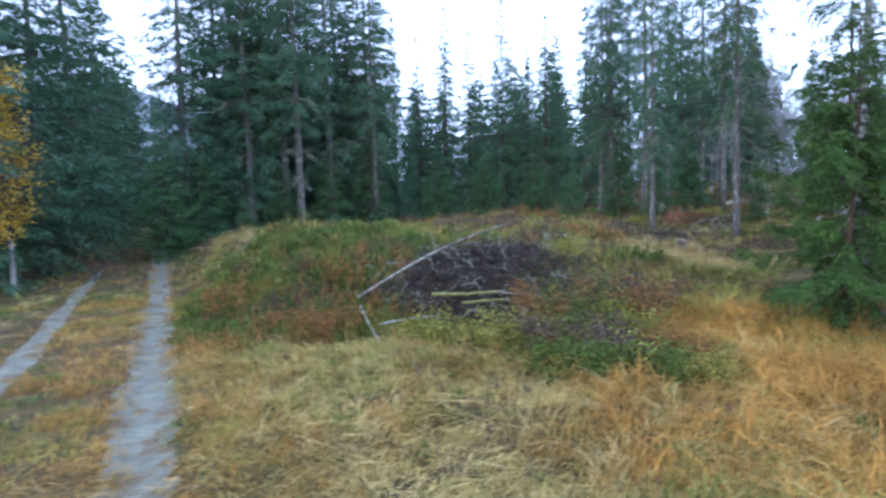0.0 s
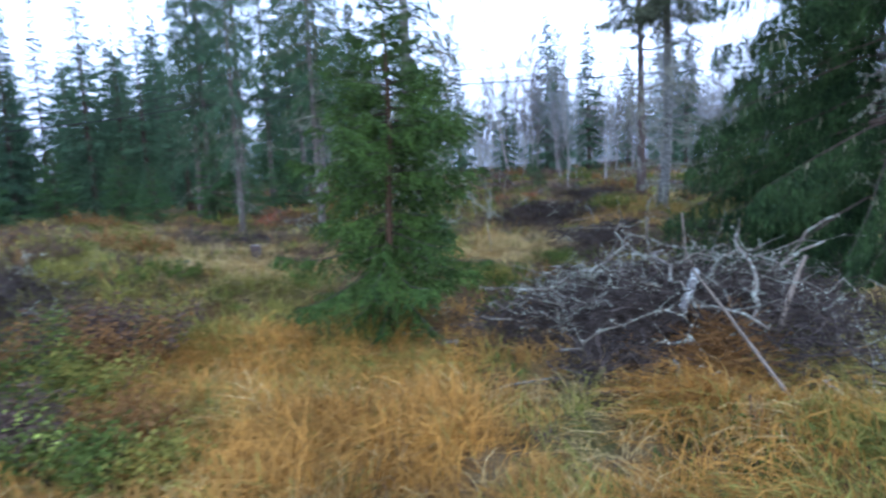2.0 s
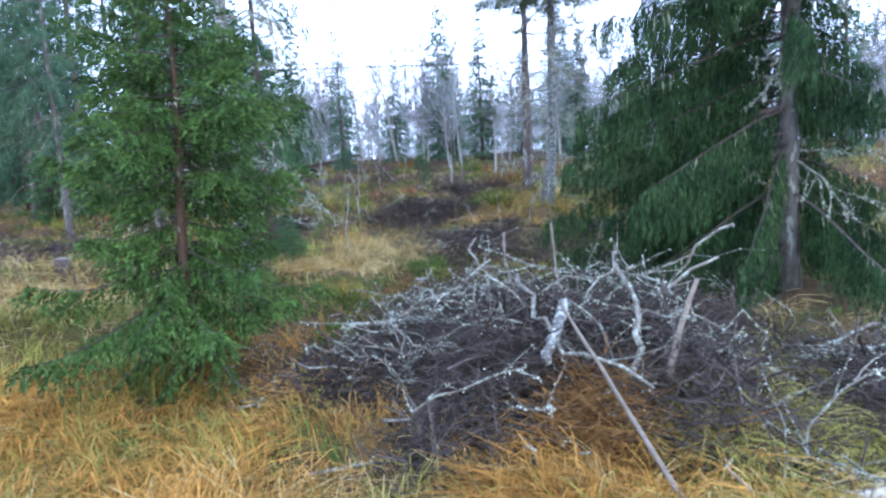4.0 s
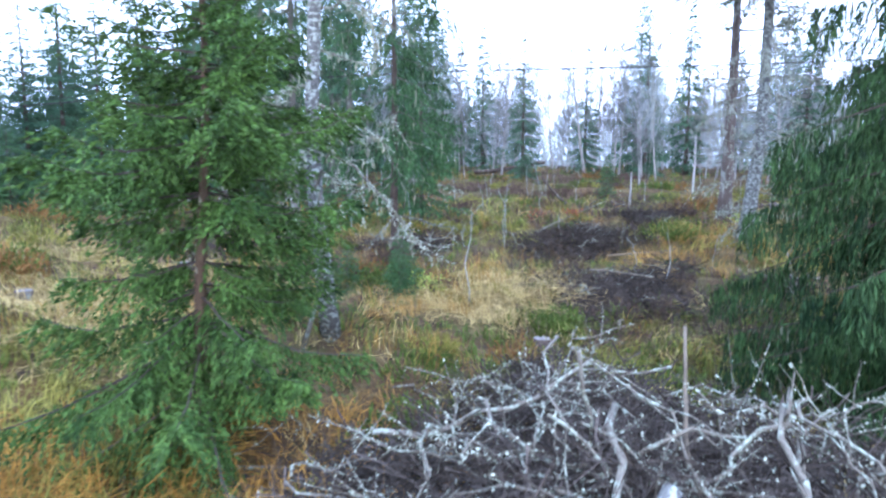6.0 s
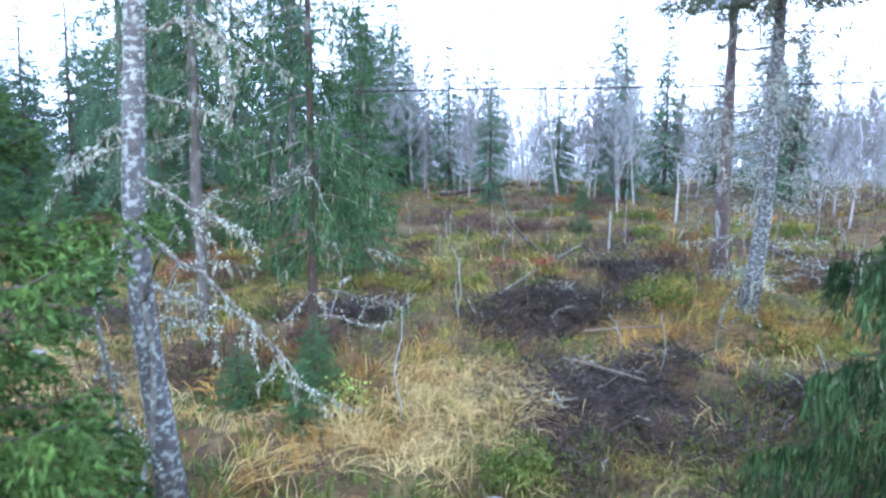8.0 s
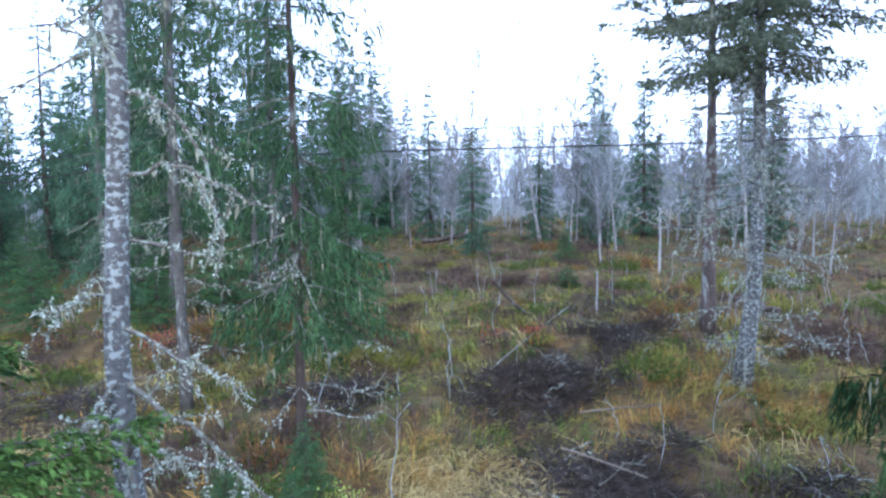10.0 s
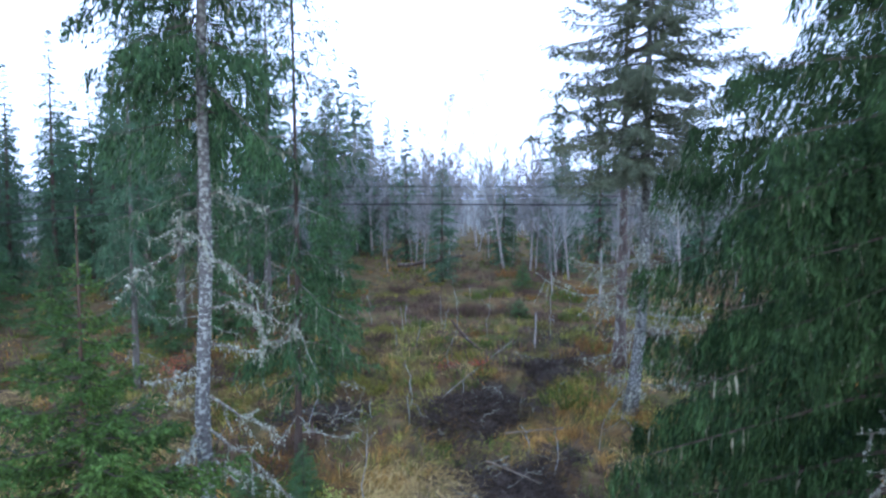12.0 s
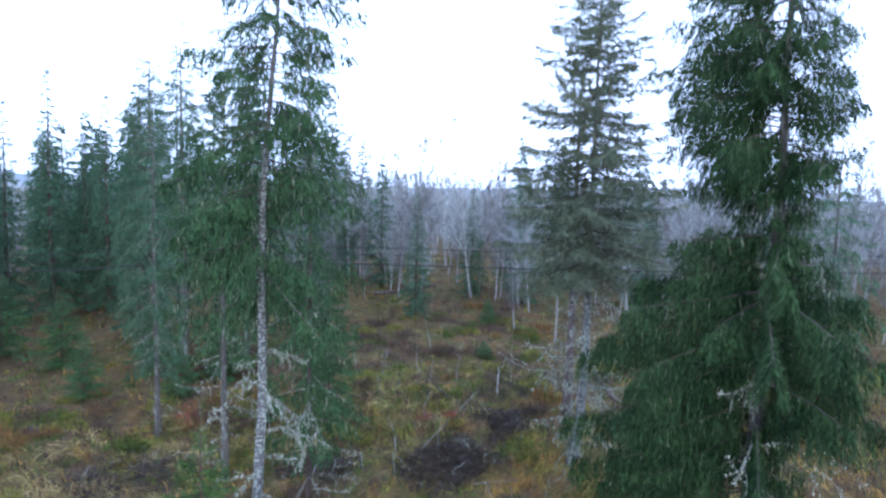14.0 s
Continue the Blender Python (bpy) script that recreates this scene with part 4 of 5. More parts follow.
brush_pile(19.8, 13.4, 1.1, 1.3, 0.5, "heap of reddish-brown dead brush on the slope", 800, 8, 30, 1.1, 0.014, 0.4, mat=HEATHER)
brush_pile(10.2, 3.4, 1.6, 1.2, 0.6, "heap of slash under the great spruce", 800, 12, 0, 1.3, 0.018, 0.8)
brush_pile(10.4, 16.9, 1.0, 0.8, 0.45, "heap of dark slash below the spruces", 500, 6, 0, 1.0, 0.014, 0.4)
brush_pile(5.2, 18.6, 2.0, 1.3, 0.45, "flattened slash among pale grass", 600, 8, 40, 1.3, 0.016, 0.3)
brush_pile(9.4, 9.0, 1.3, 0.9, 0.4, "low heap of dark heathery slash", 700, 5, 0, 1.0, 0.012, 0.3)


def stick(name, a, b, r0, r1, mat, label, category="branch", bow=0.05, forks=0, sides=7):
    """A fallen or leaning pole from a to b, in metres."""
    s = Shape()
    a, b = np.array(a, float), np.array(b, float)
    u = np.linspace(0, 1, 9)[:, None]
    mid = rng.normal(size=3) * np.linalg.norm(b - a) * bow
    p = a + (b - a) * u + np.sin(u * np.pi) * mid
    p[1:-1] += rng.normal(size=(7, 3)) * (r0 * 0.22 + (0.016 * np.linalg.norm(b - a) if forks > 2 else 0.0))
    o = p[0].copy()
    tube(s, p - o, np.linspace(r0, r1, 9), sides)
    for k in range(forks):
        at, d = along(p - o, rng.uniform(0.4, 0.95, 1))
        t = spine(*at[0], unit(d[0] + rng.normal(size=3) * 0.5), np.linalg.norm(b - a) * rng.uniform(0.12, 0.3), 0.05, 0.05, 4, 0.15)
        tube(s, t, np.linspace(r1, r1 * 0.3, 4), 4)
    ob = single(name, s, mat, label, category, smooth=True)
    ob.location = o
    return ob


def on(x, y, up=0.0):
    return (x, y, float(land(x, y)) + up)


# poles and sticks on and round the heaps
stick("pole", (-3.05, 10.27, 0.55), (0.16, 12.67, 1.74), 0.030, 0.016, TWIG_GREY, "long weathered pole lying across the twig heap", bow=0.02)
stick("pole", (-2.97, 9.92, 0.45), (-2.5, 8.7, 0.0), 0.022, 0.016, TWIG_GREY, "short bent stick beside the twig heap", bow=0.03)
stick("pole", (-1.65, 9.95, 0.62), (-0.39, 9.96, 0.62), 0.038, 0.030, MOSSY, "mossy green-yellow log piece on the twig heap", bow=0.02)
stick("pole", (-0.5, 9.96, 0.62), (1.3, 9.7, 0.35), 0.022, 0.012, WOOD, "thin pale stick on the twig heap", bow=0.04)
stick("pole", (-1.1, 9.9, 0.45), (-0.3, 9.8, 0.50), 0.032, 0.024, MOSSY, "short mossy branch on the twig heap", bow=0.03)
stick("pole", (-2.56, 9.18, 0.25), (-1.6, 9.36, 0.32), 0.022, 0.018, TWIG_GREY, "short pale stick by the twig heap", bow=0.02)
stick("pole", (-2.2, 9.0, 0.05), (-1.5, 9.4, 0.28), 0.02, 0.016, WOOD, "short grey stick propped on the twig heap", bow=0.02)
stick("birch_log", on(7.88, 2.98, 0.07), on(8.5, 2.36, 0.09), 0.052, 0.046, LOG, "white birch log lying in grass", "log", bow=0.01)
stick("branch", on(8.3, 2.6, 0.1), on(9.6, 2.0, 0.25), 0.025, 0.012, TWIG_GREY, "grey branch beside the birch log", bow=0.04, forks=2)
stick("pole", on(6.63, 3.37, 0.0), (7.45, 5.1, 1.18), 0.022, 0.014, WOOD, "bare pole leaning on the brush heap", bow=0.006)
stick("cut_branch", (7.07, 4.94, 0.75), (7.69, 5.25, 1.12), 0.045, 0.055, BARK, "short sawn lichened log on the brush heap", "log", bow=0.01)
stick("branch", (6.67, 7.41, 0.75), (8.32, 6.88, 1.30), 0.028, 0.014, TWIG_GREY, "pale forked branch arching over the brush heap", bow=0.08, forks=6)
stick("branch", (7.95, 6.1, 1.25), (7.32, 4.09, 0.68), 0.028, 0.014, TWIG_GREY, "bowed pale branch over the brush heap", bow=0.07, forks=3)
stick("branch", (7.61, 4.52, 0.6), (8.41, 5.22, 1.50), 0.036, 0.016, TWIG_GREY, "upright lichened branch in the brush heap", bow=0.04, forks=5)
stick("branch", (7.93, 4.33, 0.55), (8.74, 4.52, 1.25), 0.032, 0.022, WOOD, "pale broken branch standing in the brush heap", bow=0.02)
stick("branch", (8.9, 5.3, 0.6), (9.5, 4.7, 1.35), 0.028, 0.014, TWIG_GREY, "lichened branch standing in the brush heap", bow=0.05, forks=5)
stick("pole", (8.25, 5.72, 0.7), (8.47, 6.06, 1.75), 0.018, 0.012, WOOD, "thin stick standing up from the brush heap", bow=0.03)
stick("branch", on(5.5, 8.75, 0.06), on(7.0, 8.3, 0.12), 0.022, 0.012, TWIG_GREY, "pale stick lying at the spruce foot", bow=0.04)
stick("pole", on(12.56, 13.0, 0.22), on(12.8, 11.5, 0.40), 0.020, 0.012, WOOD, "pale peeled stick on the twig heap", bow=0.02)
stick("pole", on(13.6, 13.9, 0.15), on(14.75, 13.3, 0.18), 0.020, 0.012, WOOD, "pale peeled stick lying on slash", bow=0.02, forks=1)
stick("branch", on(13.1, 15.9, 0.2), on(17.0, 18.6, 0.2), 0.02, 0.010, TWIG_GREY, "long thin pale branch on the slope", bow=0.012, forks=2)
stick("snag", on(17.6, 18.3, -0.05), on(17.65, 18.35, 1.15), 0.035, 0.02, BARK_BIRCH, "pale upright broken birch stem", "snag", bow=0.03)
stick("snag", on(15.9, 18.6, 0.0), on(15.1, 19.1, 0.85), 0.05, 0.03, BARK_DARK, "dark leaning broken stub", "snag", bow=0.03)
stick("snag", on(24.2, 22.9, 0.0), on(24.6, 23.3, 2.2), 0.05, 0.025, BARK_BIRCH, "pale leaning dead birch stem", "snag", bow=0.03)
stick("log", on(10.66, 18.42, 0.10), on(10.98, 18.68, 0.20), 0.055, 0.05, LOG, "short pale split log end", "log", bow=0.01)
stick("branch", on(20.5, 12.2, 0.1), on(22.8, 14.8, 0.9), 0.03, 0.012, WOOD, "pale bent branch rising from the slope", bow=0.08, forks=3)
stick("log", on(22.5, 18.2, 0.1), on(20.8, 15.6, 0.35), 0.10, 0.07, BARK_DARK, "dark fallen log on the slope", "log", bow=0.01)
stick("log", on(20.5, 35.4, 0.3), on(24.0, 33.8, 0.6), 0.12, 0.09, BARK_DARK, "dark log at the edge of the birches", "log", bow=0.01)
stick("lichened_pole", (6.7, 10.65, float(land(6.7, 10.65))), (6.9, 10.85, float(land(7, 10.8)) + 2.3), 0.03, 0.022, TWIG_GREY, "lichened dead stem leaning on the spruce", bow=0.04, forks=2)
sap_rng = np.random.default_rng(21)
for k in range(46):
    x, y = sap_rng.uniform(9.5, 24), sap_rng.uniform(9, 26)
    h = sap_rng.uniform(0.5, 1.7)
    stick("sapling", on(x, y, -0.03), on(x + sap_rng.normal() * 0.15, y + sap_rng.normal() * 0.15, h), 0.009, 0.004, TWIG_PALE, "thin bare birch sapling in the heather", "sapling", 0.06, 4, 4)["group"] = "bare saplings"


def stump(x, y, r, h, label):
    st = thing("tree_stump", x, y, float(land(x, y)) - 0.05, label, "stump")
    body, top = Shape(), Shape()
    line = np.array([[0, 0, 0], [0, 0, 0.06], [0.005, 0, h * 0.5], [0.01, 0.005, h]])
    tube(body, line, [r * 1.45, r * 1.2, r * 1.02, r], 12)
    tube(top, np.array([[0.01, 0.005, h - 0.004], [0.01, 0.005, h + 0.008]]), [r * 0.93, r * 0.90], 12)
    part("bark", body, BARK_DARK, st, smooth=True)
    part("cut_face", top, CUT, st, "weathered grey sawn face")


for x, y, r, h in ((9.95, 10.35, 0.13, 0.25), (3.26, 13.3, 0.12, 0.22), (5.4, 16.1, 0.14, 0.35)):
    stump(x, y, r, h, "low weathered grey tree stump in the moss")

# slack cables across the clearing: one stout, two thin
ROUTE = np.array([(34.0, 10.5, 6.4), (24.0, 17.0, 6.05), (19.5, 19.9, 6.0), (13.9, 23.5, 6.0), (9.5, 26.3, 5.85), (6.2, 28.4, 5.6), (4.0, 29.9, 5.3), (-3.0, 34.4, 4.8), (-14.0, 41.5, 4.6)])
for k, (up, aside, thick) in enumerate(((0.0, 0.0, 0.024), (0.62, 0.4, 0.014), (0.3, 0.8, 0.012))):
    s = Shape()
    u = np.linspace(0, len(ROUTE) - 1, 50)
    p = np.stack([np.interp(u, np.arange(len(ROUTE)), ROUTE[:, q]) for q in range(3)], 1)
    p[2:-2] = (p[:-4] + p[1:-3] + p[2:-2] + p[3:-1] + p[4:]) / 5
    p += [0.5 * aside, 0.85 * aside, up]
    tube(s, p, np.full(50, thick), 6)
    single("power_line_wire", s, WIRE, "slack grey overhead cable across the clearing" if k == 0 else "thin dark overhead wire across the clearing", "wire", group="overhead wires")


def piles(x, y):
    c = 0
    for px, py, r in ((8.1, 6.0, 1.9), (12.4, 11.8, 0.95), (13.9, 15.3, 0.95), (16.4, 16.2, 0.8), (-0.8, 11.2, 1.8), (9.4, 9.0, 0.5)):
        c = c + np.exp(-(((x - px) ** 2 + (y - py) ** 2) / r ** 2) ** 2)
    return np.clip(1 - c, 0, 1)


# ---- shrubs ----
def shrub(x, y, size, height, mat, label, n=260, leaf=0.05, twig=None, name="shrub"):
    sh = thing(name, x, y, float(land(x, y)) - 0.02, label, "shrub")
    wood, leaves = Shape(), Shape()
    for k in range(26):
        a = rng.uniform(0, 6.28)
        way = unit(np.array([math.cos(a) * 0.6, math.sin(a) * 0.6, 1.0]))
        limb = spine(rng.normal() * size * 0.3, rng.normal() * size * 0.3, 0, way, height * rng.uniform(0.6, 1.2), 0.15, 0, 4, 0.2)
        tube(wood, limb, [0.007, 0.006, 0.004, 0.002], 3)
        m = n // 26
        at, _ = along(limb, rng.uniform(0.3, 1, m))
        leaflets(leaves, at + rng.normal(size=(m, 3)) * size * 0.16, rng.normal(size=(m, 3)), leaf * rng.uniform(0.6, 1.3, m), leaf * 0.7)
    part("stalk", wood, twig or TWIG, sh)["kind"] = "stuff"
    part("foliage", leaves, mat, sh)["kind"] = "stuff"


for x, y, s, h, m, lab in ((0.8, 6.25, 0.26, 0.6, LEAF, "small shrub with a few yellow-green leaves"), (0.3, 7.9, 0.45, 0.8, MOSS, "low dark green shrub by the twig heap"),
                           (1.0, 9.8, 0.5, 0.9, MOSS, "dark leafy shrub by the twig heap"), (-6.4, 11.8, 0.8, 0.8, MOSS, "rounded green bush on the bank"),
                           (-5.0, 14.6, 0.7, 0.7, OLIVE, "yellow-green bush on the bank"), (-2.6, 13.9, 0.8, 0.8, MOSS, "dark green bilberry bush on the bank"),
                           (14.2, 17.7, 0.35, 0.4, RED, "low red-leaved shrub on the slope"), (15.0, 17.2, 0.3, 0.35, RED, "low red-leaved shrub on the slope"),
                           (9.3, 12.9, 0.3, 0.5, LEAF, "small bright green sapling by the spruce"), (17.8, 14.4, 0.3, 0.5, LEAF, "small yellowish sapling by the lichened trunk"),
                           (-12.4, 19.0, 1.0, 1.6, BRACKEN, "rusty undergrowth at the forest edge"), (-15.0, 15.5, 1.0, 1.2, BRACKEN, "rusty undergrowth at the forest edge"),
                           (5.0, 24.3, 0.8, 1.0, BRACKEN, "rusty undergrowth below the spruces"), (7.5, 22.4, 0.9, 0.8, RED, "reddish undergrowth below the spruces")):
    shrub(x, y, s, h, m, lab, 420 if s > 0.6 else 200)
for x, y, s, h, m, lab in ((1.1, 5.95, 0.5, 0.62, MOSS, "dark green bilberry bush in the rusty grass"), (0.65, 6.5, 0.5, 0.75, HEATHER, "brown twiggy shrub in the rusty grass"), (1.55, 6.5, 0.45, 0.65, BRACKEN, "rusty dead fern in the grass"), (1.7, 5.6, 0.45, 0.5, OLIVE, "yellow-green tussock in the rusty grass"), (0.3, 5.9, 0.4, 0.5, MOSS, "low dark bilberry bush in the grass"), (1.9, 9.4, 0.5, 1.2, HEATHER, "reddish-brown twiggy shrub beside the twig heap"), (0.1, 7.5, 0.45, 0.7, MOSS, "dark leafy bush before the twig heap"), (-1.8, 8.2, 0.5, 0.55, OLIVE, "low yellow-green tussock before the twig heap"), (0.05, 7.3, 0.5, 0.95, HEATHER, "brown twiggy shrub in front of the twig heap"), (0.7, 8.5, 0.45, 1.25, MOSS, "dark green leafy shrub beside the twig heap"),
                           (0.75, 7.4, 0.6, 0.85, MOSS, "dark green bilberry bush in the grass"), (1.3, 7.9, 0.5, 0.7, OLIVE, "yellow-green bush in the grass"), (-0.2, 6.5, 0.5, 0.45, MOSS, "low dark green bilberry in the grass"),
                           (1.4, 9.3, 0.45, 1.1, HEATHER, "brown twiggy shrub beside the twig heap"), (0.2, 8.6, 0.35, 1.2, BRACKEN, "rusty brown shrub beside the twig heap"),
                           (-1.0, 7.9, 0.6, 0.75, OLIVE, "low yellow-green tussock before the twig heap"), (-0.35, 7.7, 0.6, 0.7, OLIVE, "low yellow-green tussock before the twig heap"),
                           (-3.6, 9.2, 0.5, 0.55, BRACKEN, "rusty dead fern at the foot of the bank"), (-4.6, 9.8, 0.5, 0.6, BRACKEN, "rusty dead fern at the foot of the bank"),
                           (1.7, 8.5, 0.5, 1.0, BRACKEN, "rusty dead fern in the grass"), (6.6, 11.4, 0.5, 0.8, MOSS, "dark green bilberry at the lichened spruce's foot"),
                           (8.6, 13.4, 0.5, 0.7, MOSS, "dark green bilberry behind the pale grass"), (10.25, 10.75, 0.35, 0.3, MOSS, "low green bilberry round the stump")):
    shrub(x, y, s, h, m, lab, 1700, 0.05)


# heather and bilberry clumps over the clearing, built once and set out
def clump(mat, label, size, height, n, leaf, wide, group):
    sh = thing("heather_clump", 0, 0, 0, label, "shrub", group)
    s = Shape()
    a, r = rng.uniform(0, 6.28, n), size * np.sqrt(rng.random(n))
    base = np.stack([r * np.cos(a), r * np.sin(a), np.full(n, -0.05)], 1)
    out = np.stack([np.cos(a) * r / size * 0.7, np.sin(a) * r / size * 0.7, np.ones(n)], 1) + rng.normal(size=(n, 3)) * 0.22
    out = unit(out)
    tall = height * (1 - 0.6 * (r / size) ** 2) * rng.uniform(0.6, 1.15, n)
    tip = base + out * tall[:, None]
    leaflets(s, base, out, tall, 0.012)
    m = n * 5
    u = rng.uniform(0.35, 1.05, m)
    k = rng.integers(0, n, m)
    leaflets(s, base[k] + (tip - base)[k] * u[:, None], out[k] + rng.normal(size=(m, 3)) * 0.5, leaf * rng.uniform(0.6, 1.3, m), wide)
    part("foliage", s, mat, sh)["kind"] = "stuff"
    return sh


CLUMPS = [clump(HEATHER, "dark brown heather clump in the clearing", 0.45, 0.42, 150, 0.07, 0.014, "heather clumps"), clump(MOSS, "dark green bilberry clump in the clearing", 0.42, 0.36, 130, 0.05, 0.03, "bilberry clumps"),
          clump(BRACKEN, "rusty brown dead fern clump", 0.40, 0.45, 90, 0.10, 0.022, "dead fern clumps"), clump(OLIVE, "yellow-green tussock of grass and moss", 0.40, 0.38, 150, 0.10, 0.012, "green tussocks")]
PLACES = [(0.2, 8.3), (0.9, 8.9), (1.5, 10.6), (1.2, 12.0)]
for kind, (x, y) in zip(CLUMPS, PLACES):
    kind.location = (x, y, float(land(x, y)))
clump_rng = np.random.default_rng(17)
for k in range(330):
    zone = clump_rng.random()
    if zone < 0.32:
        x, y = clump_rng.uniform(0.5, 9.5), clump_rng.uniform(14.5, 27)
    elif zone < 0.72:
        x, y = clump_rng.uniform(10.5, 27), clump_rng.uniform(13.5, 31)
    elif zone < 0.88:
        x, y = clump_rng.uniform(-7.5, 3.5), clump_rng.uniform(9.6, 15.5)
    else:
        x, y = clump_rng.uniform(7.5, 18), clump_rng.uniform(8.3, 12)
    kind = CLUMPS[int(clump_rng.choice(4, p=(0.38, 0.30, 0.10, 0.22)))]
    if float(piles(x, y)) < 0.5 or abs(x - float(rut_line(y)) + RUT_GAP / 2) < 1.9 or (3.2 < x < 6.0 and 11.0 < y < 18.8) or (8.0 < x < 11.5 and 10.6 < y < 13.2):
        continue
    size = clump_rng.uniform(0.6, 1.5)
    copy_thing(kind, Matrix.LocRotScale((x, y, float(land(x, y)) - 0.02), Euler((0, 0, clump_rng.uniform(0, 6.28))), (size, size, size * clump_rng.uniform(0.7, 1.1))))


for k in range(40):
    x, y = clump_rng.uniform(-7.0, -2.6), clump_rng.uniform(9.4, 12.6)
    size = clump_rng.uniform(0.9, 1.7)
    if x - float(rut_line(y)) > 0.75:
        copy_thing(CLUMPS[int(clump_rng.choice(4, p=(0.3, 0.35, 0.15, 0.2)))], Matrix.LocRotScale((x, y, float(land(x, y)) - 0.02), Euler((0, 0, clump_rng.uniform(0, 6.28))), (size, size, size)))

# ---- ground cover ----
def cover(name, label, mat, n, box, density, blade, length, width, bend, seed, clump=0.10):
    """Tufts of blades set where density(x, y) says; the wheel tracks and heaps stay clear."""
    r = np.random.default_rng(seed)
    x, y = r.uniform(box[0], box[2], n), r.uniform(box[1], box[3], n)
    rut, road = rut_depth(x, y)
    keep = (r.random(n) < density(x, y)) & (rut < r.uniform(0.1, 0.9, n))
    x, y = x[keep], y[keep]
    m = len(x)
    size = length * (0.55 + 0.9 * r.random(m))
    size *= 1 - 0.45 * rut_depth(x, y)[1]
    lean0 = r.uniform(0, 6.28, m) * 0.55 + 3.0 * bumps(x, y, 3.0) * 2
    px = np.repeat(x, blade) + r.normal(size=m * blade) * clump
    py = np.repeat(y, blade) + r.normal(size=m * blade) * clump
    a = np.repeat(lean0, blade) + r.normal(size=m * blade) * 0.6
    base = np.stack([px, py, land(px, py) - 0.015], 1)
    s = Shape()
    blades(s, base, np.stack([np.cos(a), np.sin(a)], 1), np.repeat(size, blade) * r.uniform(0.6, 1.25, m * blade), width * r.uniform(0.6, 1.4, m * blade), np.clip(bend + r.normal(size=m * blade) * 0.2, 0.15, 1.1))
    single(name, s, mat, label, "ground cover", "stuff")


def edge_tufts(x, y):
    """Grass hanging over the edges of the wheel tracks."""
    r = rut_line(y)
    return sum(np.exp(-((np.abs(x - r + RUT_GAP * k) - 0.30) / 0.09) ** 2) for k in (0, 1)) * step(-12, -9, y) * (1 - step(22, 27, y))


def patch(x, y, px, py, rx, ry):
    return np.exp(-((x - px) / rx) ** 2 - ((y - py) / ry) ** 2)


def straw_zone(x, y):
    d = 0.07 + 2.6 * patch(x, y, 9.2, 12.0, 1.9, 1.0) + 1.7 * patch(x, y, 4.5, 12.8, 1.2, 1.5) + 1.7 * patch(x, y, 4.6, 17.0, 1.5, 2.4) + 0.10 * patch(x, y, -0.5, 4.0, 4, 2.6) + 0.25 * patch(x, y, -3.2, 4.5, 1.6, 3.5) + 0.7 * patch(x, y, 11.8, 19.4, 1.2, 1.0) + 0.35 * patch(x, y, 11.5, 13.2, 2, 1)
    return d * np.clip(0.55 + 3.2 * bumps(x, y, 1.6), 0, 1) * piles(x, y)


def orange_zone(x, y):
    d = 0.08 + 0.35 * patch(x, y, -0.5, 4.0, 4, 2.6) + 0.7 * patch(x, y, 9.4, 11.8, 1.7, 0.9) + 2.2 * patch(x, y, 4.2, 4.8, 3.2, 1.9) + 1.4 * np.exp(-((x - rut_line(y) + RUT_GAP / 2) / 0.6) ** 2) * step(0, 3, 16 - y) + 0.8 * np.exp(-((x - rut_line(y) - 0.9) / 0.5) ** 2) * step(0, 3, 14 - y) + 0.6 * patch(x, y, 12.0, 13.4, 2.2, 0.9) + 0.8 * patch(x, y, 16.0, 12.6, 1.8, 1.6) + 0.45 * patch(x, y, -6.0, 8.0, 2.2, 9) + 0.5 * patch(x, y, 5.0, 11.5, 2.2, 2.5)
    return d * np.clip(0.55 + 3.2 * bumps(x + 40, y, 1.3), 0, 1) * piles(x, y)


def olive_zone(x, y):
    return (0.6 - 0.5 * patch(x, y, 4.2, 4.8, 3.2, 1.9) - 0.5 * patch(x, y, 9.2, 12.0, 1.9, 1.0) + 0.4 * patch(x, y, -1.0, 4.5, 3, 3) + 0.3 * patch(x, y, 11.8, 9.3, 2.2, 1.5)) * np.clip(0.45 + 3.0 * bumps(x, y + 60, 1.9), 0, 1) * piles(x, y)


def moss_zone(x, y):
    d = 0.38 - 0.35 * patch(x, y, 9.2, 12.0, 1.9, 1.0) + 0.7 * patch(x, y, -4.2, 11.8, 2.6, 2.4) + 0.5 * patch(x, y, 8.5, 15.0, 2.5, 2) + 0.5 * patch(x, y, 9.8, 10.2, 1.6, 1.0) + 0.7 * patch(x, y, 11.8, 9.3, 2.2, 1.5)
    return d * np.clip(0.4 + 3.2 * bumps(x - 30, y + 20, 1.1), 0, 1) * piles(x, y)


def heather_zone(x, y):
    d = 0.32 - 0.3 * patch(x, y, 4.5, 15.0, 1.3, 3.5) + 0.6 * patch(x, y, 1.0, 18.5, 3, 3) + 0.7 * patch(x, y, 15.5, 18.5, 5, 4) + 0.5 * patch(x, y, 3.5, 20, 4, 3) + 0.5 * patch(x, y, 9.0, 9.2, 1.6, 1.2) + 0.4 * patch(x, y, 4, 19, 3, 3) + 0.6 * patch(x, y, 12.2, 9.2, 2.0, 1.3)
    return d * np.clip(0.4 + 3.2 * bumps(x + 15, y - 35, 1.4), 0, 1)


